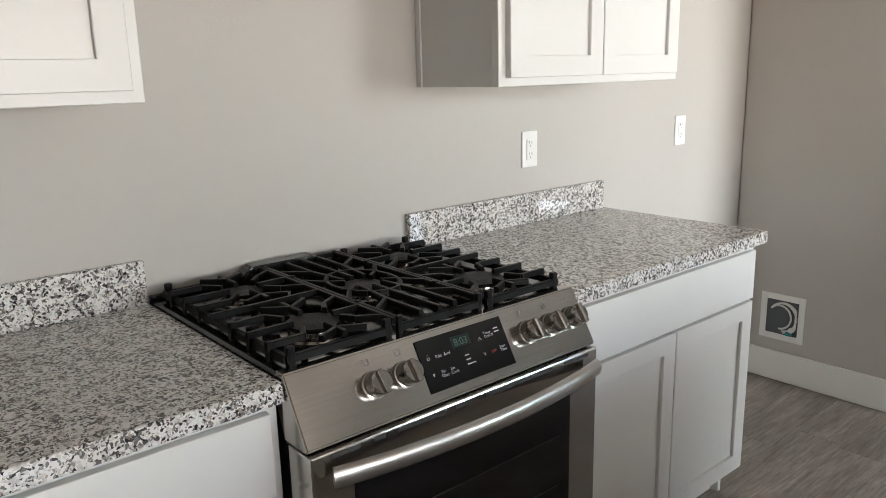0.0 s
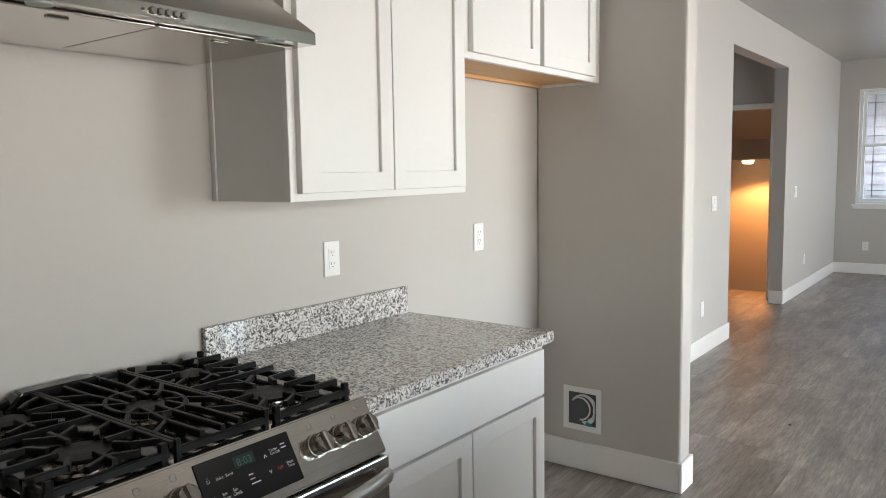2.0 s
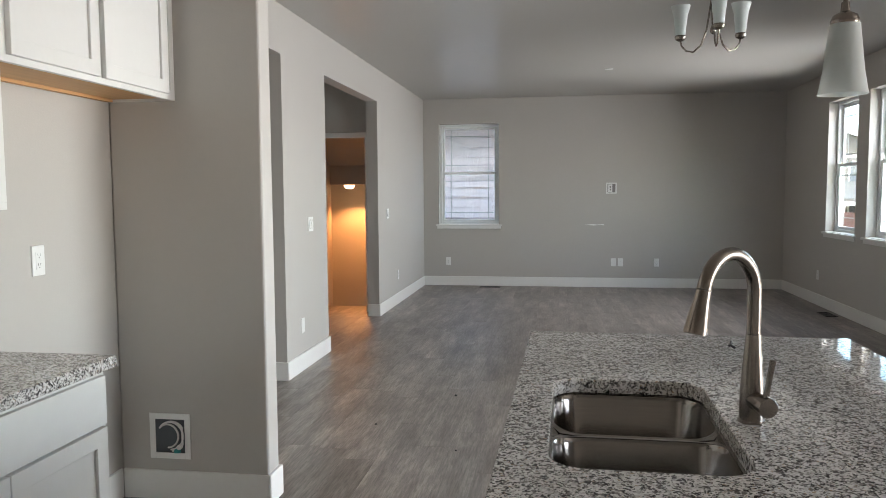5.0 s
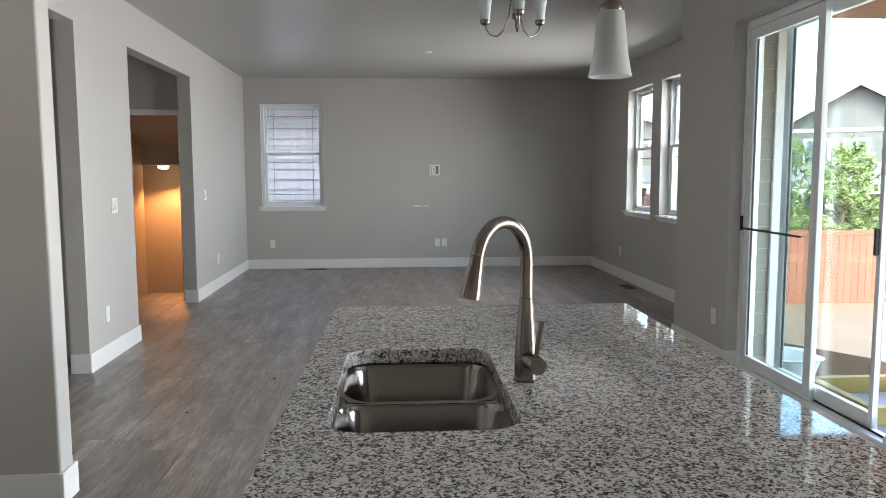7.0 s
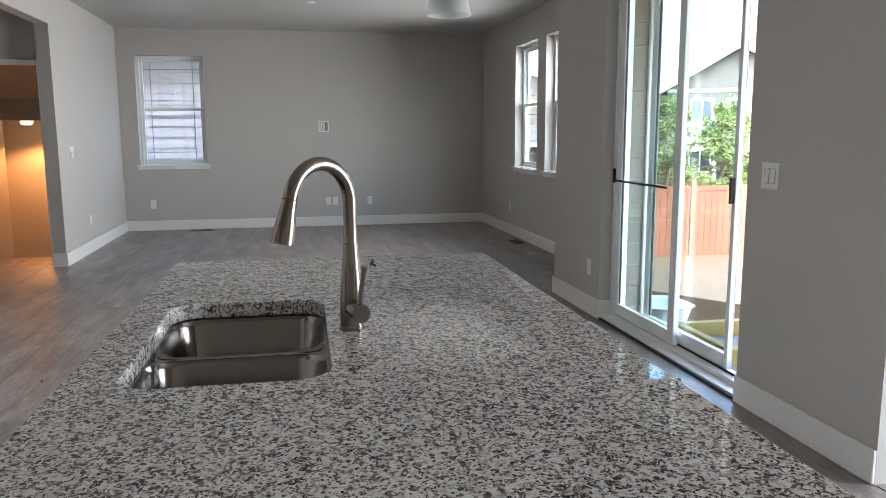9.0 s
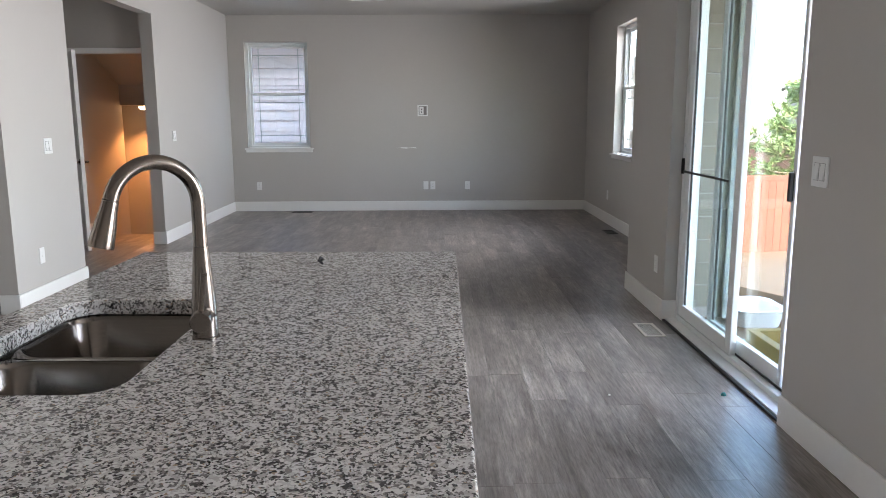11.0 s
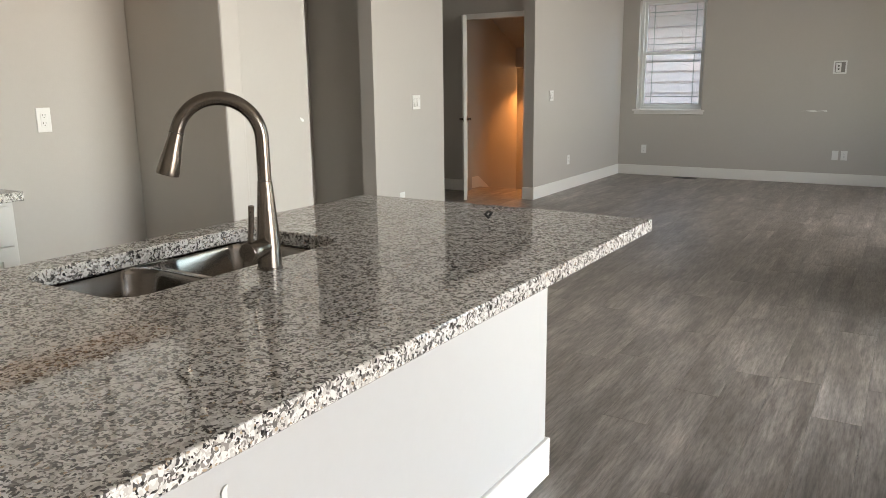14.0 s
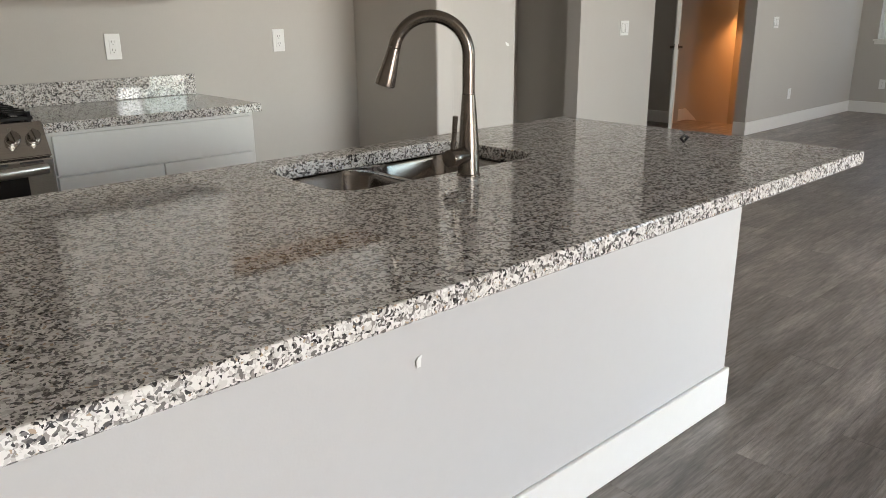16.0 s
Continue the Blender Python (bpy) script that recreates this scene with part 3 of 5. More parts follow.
# ---- basement door, standing open ----
leaf_m = Matrix.Translation((8.80, 2.715, 0)) @ pose(0, 0, 0, 0, 0, 209.5)
door = thing("basement_door", (8.80, 2.715, 0), "white painted interior door standing open into the hall", "door")
bm = bmesh.new()
box(bm, 0, 0.83, -0.018, 0.018, 0.012, 2.04, bevel=0.002, m=leaf_m)
leaf = part("leaf", bm, DOORPAINT, door)
for side in (1, -1):
    bm = bmesh.new()
    for z0, z1 in ((0.22, 0.92), (1.08, 1.88)):
        y0, y1 = sorted((side * 0.017, side * 0.022))
        for r in ((0.12, 0.71, z0, z0 + 0.02), (0.12, 0.71, z1 - 0.02, z1), (0.12, 0.14, z0 + 0.02, z1 - 0.02), (0.69, 0.71, z0 + 0.02, z1 - 0.02)):
            box(bm, r[0], r[1], y0, y1, r[2], r[3], bevel=0.002, m=leaf_m)
    part("panel_moulding", bm, DOORPAINT, leaf)
    bm = bmesh.new()
    lathe(bm, [(0.030, 0), (0.030, 0.006), (0.011, 0.010), (0.011, 0.045)], m=leaf_m @ pose(0.765, side * 0.018, 0.925, -90 * side), n=16)
    tube(bm, [leaf_m @ Vector((0.765 - 0.115 * k / 6, side * 0.058, 0.925 + 0.004 * math.sin(k))) for k in range(7)], 0.008, 10)
    part("door_handle", bm, NICKEL, door, "brushed nickel lever handle")
for z in (0.25, 1.05, 1.85):
    bm = bmesh.new()
    lathe(bm, [(0.008, -0.045), (0.008, 0.045)], m=leaf_m @ pose(-0.004, -0.022, z), n=10)
    box(bm, 0.0, 0.03, -0.021, -0.018, z - 0.045, z + 0.045, m=leaf_m)
    part("hinge", bm, BRONZE, door, "dark metal hinge")

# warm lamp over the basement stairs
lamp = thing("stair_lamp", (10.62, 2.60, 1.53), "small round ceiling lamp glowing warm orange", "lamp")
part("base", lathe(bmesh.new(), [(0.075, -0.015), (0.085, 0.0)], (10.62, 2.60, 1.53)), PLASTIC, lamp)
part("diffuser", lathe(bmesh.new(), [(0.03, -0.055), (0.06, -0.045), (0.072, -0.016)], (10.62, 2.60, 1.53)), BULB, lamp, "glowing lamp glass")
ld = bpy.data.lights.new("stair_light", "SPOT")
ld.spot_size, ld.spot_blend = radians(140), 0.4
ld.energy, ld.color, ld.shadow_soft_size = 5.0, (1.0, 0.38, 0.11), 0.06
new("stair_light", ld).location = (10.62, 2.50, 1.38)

# ---- kitchen cabinets ----
CABY = NY - 0.325


def rect_ring(x0, x1, y0, y1, z0, z1, w, e=0.0015):
    """One closed picture-frame mesh in the x-z plane, its front edges eased."""
    bm = bmesh.new()
    rows = []
    yf, yb = y0, y1
    for i, y in ((0, yb), (0, yf + e), (e, yf), (w - e, yf), (w, yf + e), (w, yb)):
        rows.append([bm.verts.new(p) for p in ((x0 + i, y, z0 + i), (x1 - i, y, z0 + i), (x1 - i, y, z1 - i), (x0 + i, y, z1 - i))])
    rows.append(rows[0])
    for a, b in zip(rows, rows[1:]):
        for k in range(4):
            bm.faces.new((a[k], a[(k + 1) % 4], b[(k + 1) % 4], b[k]))
    return bm


def shaker(parent, name, x0, x1, z0, z1, y, way=-1, rail=0.055):
    """A shaker front: a recessed panel in a frame, its face 0.02 before y (way -1 faces south)."""
    y0, y1 = sorted((y, y + way * 0.019))
    d = part(name, rect_ring(x0, x1, y0, y1, z0, z1, rail), CAB, parent)
    y2, y3 = sorted((y, y + way * 0.008))
    part("panel", boxes((x0 + rail, x1 - rail, y2, y3, z0 + rail, z1 - rail)), CAB, d)
    return d


def upper_cabinet(x0, x1, z0, z1, doors, label, under=CAB_SIDE, gap=0.004, margin=0.025):
    c = thing("wall_cabinet", ((x0 + x1) / 2, NY, z0), label, "cabinet", "kitchen wall cabinets")
    for r in ((x0, x0 + 0.016, CABY + 0.02, NY - 0.001, z0, z1), (x1 - 0.016, x1, CABY + 0.02, NY - 0.001, z0, z1)):
        part("side_panel", boxes(r, bevel=0.001), CAB_SIDE, c)
    part("top_panel", boxes((x0 + 0.016, x1 - 0.016, CABY + 0.02, NY - 0.001, z1 - 0.016, z1)), CAB_SIDE, c)
    part("bottom_panel", boxes((x0 + 0.016, x1 - 0.016, CABY + 0.02, NY - 0.001, z0 + 0.012, z0 + 0.028), (x0 + 0.016, x1 - 0.016, NY - 0.03, NY - 0.002, z0, z0 + 0.012)), under, c, "unpainted wooden underside" if under is PLY else "")
    part("scribe", boxes((x0 - 0.006, x0, NY - 0.02, NY - 0.001, z0, z1), bevel=0.001), CAB, c)
    w = 0.04
    part("face_frame", rect_ring(x0, x1, CABY, CABY + 0.02, z0, z1, w), CAB, c)
    part("back_panel", boxes((x0 + w, x1 - w, CABY + 0.012, CABY + 0.018, z0 + w, z1 - w)), CAB, c)
    span = (x1 - x0 - 0.025 - margin + gap) / doors
    for k in range(doors):
        shaker(c, "door", x0 + 0.025 + k * span, x0 + 0.025 + (k + 1) * span - gap, z0 + 0.022, z1 - 0.02, CABY - 0.001)
    return c


upper_cabinet(1.518, 2.318, 1.375, 2.44, 2, "white shaker wall cabinet with two closed doors")
upper_cabinet(2.320, 3.388, 1.835, 2.44, 2, "short white shaker cabinet over the refrigerator space", PLY, 0.032, 0.085)
upper_cabinet(-0.29, 0.628, 1.375, 2.44, 2, "white shaker wall cabinet beside the range hood")

BASEY = 1.058


def base_cabinet(x0, x1, doors, label, drawers=1):
    c = thing("base_cabinet", ((x0 + x1) / 2, NY, 0), label, "cabinet", "kitchen base cabinets")
    part("body", boxes((x0, x1, BASEY + 0.02, NY - 0.001, 0.11, 0.875), bevel=0.001), CAB, c)
    part("toe_kick", boxes((x0 + 0.004, x1 - 0.004, BASEY + 0.085, NY - 0.002, 0.001, 0.11)), CAB, c)
    part("end_foot", boxes((x1 - 0.018, x1, BASEY + 0.055, BASEY + 0.085, 0.001, 0.11), bevel=0.003), CAB, c)
    w = 0.035
    bm = boxes((x0, x0 + w, BASEY, BASEY + 0.02, 0.11, 0.875), (x1 - w, x1, BASEY, BASEY + 0.02, 0.11, 0.875), bevel=0.001)
    for a, b in ((0.11, 0.14), (0.69, 0.715), (0.85, 0.875)):
        box(bm, x0 + w, x1 - w, BASEY, BASEY + 0.02, a, b)
    part("face_frame", bm, CAB, c)
    if drawers == 1:
        part("drawer", boxes((x0 + 0.02, x1 - 0.02, BASEY - 0.02, BASEY - 0.001, 0.709, 0.862), bevel=0.002), CAB, c)
        span = (x1 - x0 - 0.04 + 0.004) / doors
        for k in range(doors):
            shaker(c, "door", x0 + 0.02 + k * span, x0 + 0.02 + (k + 1) * span - 0.004, 0.131, 0.700, BASEY - 0.001)
    else:
        for a, b in ((0.709, 0.862), (0.425, 0.700), (0.131, 0.416)):
            part("drawer", boxes((x0 + 0.02, x1 - 0.02, BASEY - 0.02, BASEY - 0.001, a, b), bevel=0.002), CAB, c)
    return c


base_cabinet(1.458, 2.338, 2, "white shaker base cabinet with one wide drawer over two doors")
base_cabinet(0.078, 0.690, 1, "white base cabinet with a stack of three drawers", 3)
base_cabinet(-0.75, 0.076, 2, "white shaker base cabinet under the granite counter")


def countertop(x0, x1, y0, y1, label, bs=None):
    c = thing("countertop", ((x0 + x1) / 2, (y0 + y1) / 2, 0.876), label, "countertop")
    part("slab", boxes((x0, x1, y0, y1, 0.876, 0.914), bevel=0.0035), GRANITE, c)
    if bs:
        part("backsplash", boxes((bs[0], bs[1], NY - 0.021, NY - 0.001, 0.9145, 1.016), bevel=0.002), GRANITE, c)
    return c


countertop(1.452, 2.374, 1.032, NY - 0.001, "speckled grey granite countertop with a low backsplash", (1.452, 2.358))
countertop(-0.76, 0.694, 1.032, NY - 0.001, "speckled grey granite countertop with a low backsplash", (-0.76, 0.690))

# ---- island ----
IX0, IX1, IY0, IY1 = 0.742, 2.930, -1.320, -0.236
SX0, SX1, SY0, SY1, SR = 1.575, 2.245, -0.715, -0.335, 0.075


def rounded(x0, x1, y0, y1, r, z, n=7):
    pts = []
    for cx, cy, a in ((x1 - r, y1 - r, 0), (x0 + r, y1 - r, 90), (x0 + r, y0 + r, 180), (x1 - r, y0 + r, 270)):
        for k in range(n + 1):
            t = radians(a + 90 * k / n)
            pts.append(Vector((cx + r * math.cos(t), cy + r * math.sin(t), z)))
    return pts


def loops(bm, rings, smooth=True):
    vs = [[bm.verts.new(p) for p in r] for r in rings]
    for a, c in zip(vs, vs[1:]):
        for k in range(len(a)):
            f = bm.faces.new((a[k], a[(k + 1) % len(a)], c[(k + 1) % len(a)], c[k]))
            f.smooth = smooth
    return vs


bm = bmesh.new()
e = 0.004
outer = [rounded(IX0 + i, IX1 - i, IY0 + i, IY1 - i, 0.012 - i, z) for i, z in ((e, 0.914), (e * 0.3, 0.914 - e * 0.3), (0, 0.914 - e), (0, 0.876 + e), (e, 0.876))]
inner = [rounded(SX0 - i, SX1 + i, SY0 - i, SY1 + i, SR, z) for i, z in ((e * 0.6, 0.914), (0, 0.914 - e * 0.6), (0, 0.876))]
vo, vi = loops(bm, outer, False), loops(bm, inner, False)
for a, c in ((vo[0], vi[0]), (vo[-1], vi[-1])):
    ed = []
    for ring in (a, c):
        for k in range(len(ring)):
            ed.append(bm.edges.get((ring[k], ring[(k + 1) % len(ring)])))
    bmesh.ops.triangle_fill(bm, use_beauty=True, use_dissolve=False, edges=ed)
TURN = radians(-0.8)
island_top = thing("island_countertop", (1.82, -0.8, 0.876), "polished speckled granite island top with a sink cut-out", "countertop")
part("slab", bm, GRANITE, island_top)
island_top.rotation_euler.z = TURN

island = thing("kitchen_island", (1.82, -0.65, 0), "white kitchen island base with a plain painted back panel", "island")
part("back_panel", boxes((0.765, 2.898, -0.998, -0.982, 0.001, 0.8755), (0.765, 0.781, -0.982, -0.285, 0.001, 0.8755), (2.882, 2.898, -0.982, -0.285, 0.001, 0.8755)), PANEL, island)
part("baseboard", boxes((0.751, 2.912, -1.012, -0.998, 0.001, 0.14), (2.898, 2.912, -0.998, -0.285, 0.001, 0.14), (0.751, 0.765, -0.998, -0.285, 0.001, 0.14), bevel=0.004), TRIM, island)
part("face_frame", boxes((0.781, 2.882, -0.301, -0.285, 0.11, 0.8755)), CAB, island)
part("toe_kick", boxes((0.781, 2.882, -0.36, -0.345, 0.001, 0.11)), CAB, island)
for k in range(4):
    shaker(island, "door", 0.79 + 0.522 * k, 0.79 + 0.522 * k + 0.516, 0.131, 0.862, -0.284, 1)
island.rotation_euler.z = TURN

# undermount sink, two bowls
sink = thing("kitchen_sink", (1.91, -0.525, 0.876), "stainless steel undermount double-bowl sink set in granite", "sink")
bm = bmesh.new()
XM = 1.911
for x0, x1 in ((SX0 + 0.004, XM - 0.012), (XM + 0.012, SX1 - 0.004)):
    y0, y1 = SY0 + 0.004, SY1 - 0.004
    rings = [rounded(x0 - 0.012, x1 + 0.012, y0 - 0.015, y1 + 0.015, 0.085, 0.874), rounded(x0, x1, y0, y1, 0.075, 0.872)]
    rings += [rounded(x0 + 0.006, x1 - 0.006, y0 + 0.006, y1 - 0.006, 0.072, 0.860), rounded(x0 + 0.014, x1 - 0.014, y0 + 0.014, y1 - 0.014, 0.068, 0.715)]
    rings += [rounded(x0 + 0.026, x1 - 0.026, y0 + 0.026, y1 - 0.026, 0.06, 0.694), rounded(x0 + 0.05, x1 - 0.05, y0 + 0.05, y1 - 0.05, 0.045, 0.686)]
    # the wall between the bowls stands lower than the outer rim
    for ring in rings[:3]:
        for p in ring:
            p.z -= 0.009 * max(0.0, 1 - abs(p.x - XM) / 0.05)
            if abs(p.x - XM) < 0.03 and ring is rings[0]:
                p.x = XM + math.copysign(0.004, p.x - XM)
    vs = loops(bm, rings)
    bm.faces.new(vs[-1][::-1]).smooth = True
part("bowl", bm, SINK, sink)
# low ridge between the bowls, flaring out to the rim at both ends
ridge = bmesh.new()
rows = []
for k in range(41):
    y = SY0 - 0.011 + (SY1 - SY0 + 0.022) * k / 40
    edge = max(0.0, 0.085 - min(y - SY0 + 0.011, SY1 + 0.011 - y))
    half = 0.012 + 0.085 - math.sqrt(max(0.0, 0.085 ** 2 - edge ** 2))
    row = []
    for q in range(9):
        x = half * (q / 4 - 1)
        row.append((XM + x, y, 0.8732 - 0.009 * max(0.0, 1 - abs(x) / 0.05)))
    rows.append(row)
top = [[ridge.verts.new(p) for p in r] for r in rows]
low = [[ridge.verts.new((p[0], p[1], p[2] - 0.004)) for p in r] for r in rows]
for k in range(40):
    for q in range(8):
        ridge.faces.new((top[k][q], top[k][q + 1], top[k + 1][q + 1], top[k + 1][q])).smooth = True
        ridge.faces.new((low[k][q], low[k + 1][q], low[k + 1][q + 1], low[k][q + 1]))
part("divider", ridge, SINK, sink)
part("rim", boxes((SX0 - 0.02, SX1 + 0.02, SY0 - 0.02, SY0 + 0.005, 0.866, 0.8745), (SX0 - 0.02, SX1 + 0.02, SY1 - 0.005, SY1 + 0.02, 0.866, 0.8745), (SX0 - 0.02, SX0 + 0.004, SY0, SY1, 0.866, 0.8745), (SX1 - 0.004, SX1 + 0.02, SY0, SY1, 0.866, 0.8745)), SINK, sink)
for x in (1.735, 2.08):
    part("drain", lathe(bmesh.new(), [(0.057, 0.6865), (0.052, 0.6885), (0.040, 0.6875), (0.020, 0.6870)], (x, -0.525, 0)), STEEL_V, sink, "steel drain strainer")

sink.rotation_euler.z = TURN

# pull-down faucet
faucet = thing("faucet", (1.912, -0.772, 0.914), "brushed nickel gooseneck pull-down kitchen faucet", "faucet")
FX, FY, FZ = 1.912, -0.772, 0.914
part("base", lathe(bmesh.new(), [(0.029, 0.0005), (0.029, 0.004), (0.0265, 0.005), (0.0255, 0.07), (0.0225, 0.11), (0.0158, 0.196)], (FX, FY, FZ), 32), NICKEL, faucet)
hd = Vector((-0.119, 0.128, 0)).normalized()
R = 0.0885
arc = [Vector((FX, FY, FZ + 0.196)), Vector((FX, FY, FZ + 0.24)), Vector((FX, FY, FZ + 0.286))]
for k in range(1, 25):
    a = math.pi * 0.93 * k / 24
    arc.append(Vector((FX, FY, FZ + 0.286)) + hd * (R - R * math.cos(a)) + Vector((0, 0, R * math.sin(a))))
part("neck", tube(bmesh.new(), arc, 0.0148, 20), NICKEL, faucet)
part("collar", lathe(bmesh.new(), [(0.0160, 0.1952), (0.0160, 0.1968)], (FX, FY, FZ), 24), JOINT, faucet)
d = (arc[-1] - arc[-2]).normalized()
p0 = arc[-1]
spray = part("spray_head", tube(bmesh.new(), [p0 + d * s for s in (0.002, 0.02, 0.05, 0.085, 0.092)], [0.0152, 0.0165, 0.0205, 0.0240, 0.0235], 22), NICKEL, faucet)
part("seal", tube(bmesh.new(), [p0 - d * 0.0006, p0 + d * 0.0016], 0.0153, 20), JOINT, spray)
part("spray_button", boxes((-0.004, 0.004, -0.003, 0.003, -0.016, 0.016), bevel=0.002), BRONZE, spray).matrix_basis = Matrix.Translation(p0 + d * 0.045 - hd * 0.0205 - Vector((FX, FY, FZ))) @ d.to_track_quat("Z", "Y").to_matrix().to_4x4()
hb = Vector((-0.98, -0.18, 0)).normalized()
c0 = Vector((FX, FY, FZ + 0.052))
part("valve", tube(bmesh.new(), [c0 + hb * s for s in (0.0, 0.045, 0.0455, 0.047, 0.0475, 0.078, 0.080)], [0.0195, 0.0205, 0.0195, 0.0195, 0.0215, 0.0215, 0.020], 24), NICKEL, faucet)
l0 = c0 + hb * 0.066
part("lever", tube(bmesh.new(), [l0 + Vector((0, 0, 0.018)), l0 + Vector((0.0, -0.006, 0.06)), l0 + Vector((-0.002, -0.012, 0.1))], [0.0058, 0.0058, 0.0065], 12), NICKEL, faucet)

# ---- gas range ----
RX0, RX1 = 0.696, 1.450
RM = (RX0 + RX1) / 2
oven = thing("gas_range", (RM, 1.33, 0), "stainless steel slide-in gas range with black cast-iron grates", "range")
part("body", boxes((RX0 + 0.004, RX1 - 0.004, 1.035, 1.655, 0.03, 0.905), bevel=0.003), ENAMEL, oven, "black enamelled range body")
for x in (RX0 + 0.05, RX1 - 0.05):
    for y in (1.08, 1.6):
        part("foot", lathe(bmesh.new(), [(0.018, 0.0), (0.018, 0.03)], (x, y, 0), 12), RUBBER, oven)
part("cooktop", boxes((RX0 - 0.0005, RX1 + 0.0005, 1.03, 1.660, 0.905, 0.921), bevel=0.005), ENAMEL, oven, "glossy black cooktop")
bm = prism(bmesh.new(), [(RX0 + 0.19, 1.60, 0.921), (RX0 + 0.235, 1.605, 0.962), (RX1 - 0.335, 1.605, 0.962), (RX1 - 0.29, 1.60, 0.921)], (0, 0.05, 0))
bmesh.ops.bevel(bm, geom=bm.edges[:], offset=0.006, segments=2, affect="EDGES")
part("vent_trim", bm, ENAMEL, oven, "raised black rear vent trim")
part("rear_rail", boxes((RX0, RX1, 1.640, 1.660, 0.920, 0.930), bevel=0.003), ENAMEL, oven)
# slanted control panel with a folded top edge
bm = prism(bmesh.new(), [(RX0, 1.060, 0.924), (RX0, 1.030, 0.9245), (RX0, 0.962, 0.806), (RX0, 0.966, 0.800), (RX0, 1.04, 0.800), (RX0, 1.06, 0.86)], (RX1 - RX0, 0, 0))
bmesh.ops.bevel(bm, geom=bm.edges[:], offset=0.003, segments=2, affect="EDGES")
panel = part("control_panel", bm, STEEL, oven, "brushed stainless control panel")
TOPP, BOTP = Vector((0, 1.030, 0.9245)), Vector((0, 0.962, 0.806))
dn = (BOTP - TOPP).normalized()
out = Vector((0, dn.z, -dn.y))
pm = Matrix(((1, 0, 0, 0), (0, -dn.y, out.y, 0), (0, -dn.z, out.z, 0), (0, 0, 0, 1)))


def on_panel(x, v, lift=0.0):
    """A pose on the slanted panel: v metres down from its top edge, z outwards, y up along the panel."""
    p = TOPP + dn * v + out * lift
    m = pm.copy()
    m.translation = (x, p.y, p.z)
    return m


def slab_on(bm, x0, x1, v0, v1, lift, thick, bevel=0.0):
    box(bm, x0, x1, -v1, -v0, 0, thick, bevel=bevel, m=on_panel(0, 0, lift))


bm = bmesh.new()
slab_on(bm, 0.972, 1.200, 0.014, 0.118, 0.0002, 0.0025, 0.001)
display = part("display", bm, BLACKGLASS, panel, "black glass touch display")
bm = bmesh.new()
slab_on(bm, 1.055, 1.105, 0.026, 0.05, 0.0027, 0.0004)
part("display_window", bm, LCD, display)
fnt = bpy.data.curves.new("digits", "FONT")
fnt.body, fnt.size, fnt.extrude, fnt.align_x = "8:03", 0.021, 0.0002, "CENTER"
tmp = bpy.data.objects.new("digits", fnt)
scene.collection.objects.link(tmp)
me = bpy.data.meshes.new_from_object(tmp.evaluated_get(bpy.context.evaluated_depsgraph_get()))
bpy.data.objects.remove(tmp)
bm = bmesh.new()
bm.from_mesh(me)
bmesh.ops.transform(bm, matrix=on_panel(1.08, 0.046, 0.0034), verts=bm.verts)
part("clock_digits", bm, DIGIT, display, "green clock digits")


def lettering(name, text, x, v, size, mat, lift=0.0029):
    """Flat letters on the slanted panel."""
    cu = bpy.data.curves.new(name, "FONT")
    cu.body, cu.size, cu.extrude, cu.resolution_u = text, size, 0.0001, 2
    ob = bpy.data.objects.new(name, cu)
    scene.collection.objects.link(ob)
    me = bpy.data.meshes.new_from_object(ob.evaluated_get(bpy.context.evaluated_depsgraph_get()))
    bpy.data.objects.remove(ob)
    bm = bmesh.new()
    bm.from_mesh(me)
    bmesh.ops.transform(bm, matrix=on_panel(x, v, lift), verts=bm.verts)
    part(name, bm, mat, display)


for word, x, v in (("Bake", 1.008, 0.056), ("Broil", 1.030, 0.056), ("Set", 1.010, 0.087), ("Clear", 1.008, 0.095), ("Set", 1.034, 0.087), ("Clock", 1.032, 0.095), ("Timer", 1.142, 0.042), ("On/Off", 1.142, 0.049), ("Start", 1.172, 0.078), ("Time", 1.172, 0.085)):
    lettering("key_label", word, x, v, 0.0085, INK)
bm = bmesh.new()
for x, v, w in ((1.078, 0.068, 0.011), (1.078, 0.077, 0.012), (1.078, 0.086, 0.022), (1.172, 0.034, 0.012), (1.172, 0.041, 0.013)):
    slab_on(bm, x, x + w, v, v + 0.0024, 0.0027, 0.0004)
for x, v in ((1.124, 0.044), (1.124, 0.082)):
    for k in (0, 1):
        box(bm, -0.0006, 0.0006, 0.0, 0.007, 0, 0.0004, m=on_panel(x + 0.005, v, 0.0027) @ pose(0, 0, 0, 0, 0, (150, 210)[k] if v < 0.06 else (30, -30)[k]))
for r in ((0.988, 0.994, 0.050, 0.0508), (0.988, 0.994, 0.0552, 0.056), (0.988, 0.9888, 0.050, 0.056), (0.9932, 0.994, 0.050, 0.056), (0.9894, 0.9926, 0.0458, 0.0466), (0.989, 0.993, 0.083, 0.0866), (0.990, 0.992, 0.0872, 0.089)):
    slab_on(bm, *r, 0.0027, 0.0004)
tagged(part("key_symbol", bm, INK, display), kind="stuff")
lettering("off_key", "OFF", 1.147, 0.082, 0.0085, INK_RED)
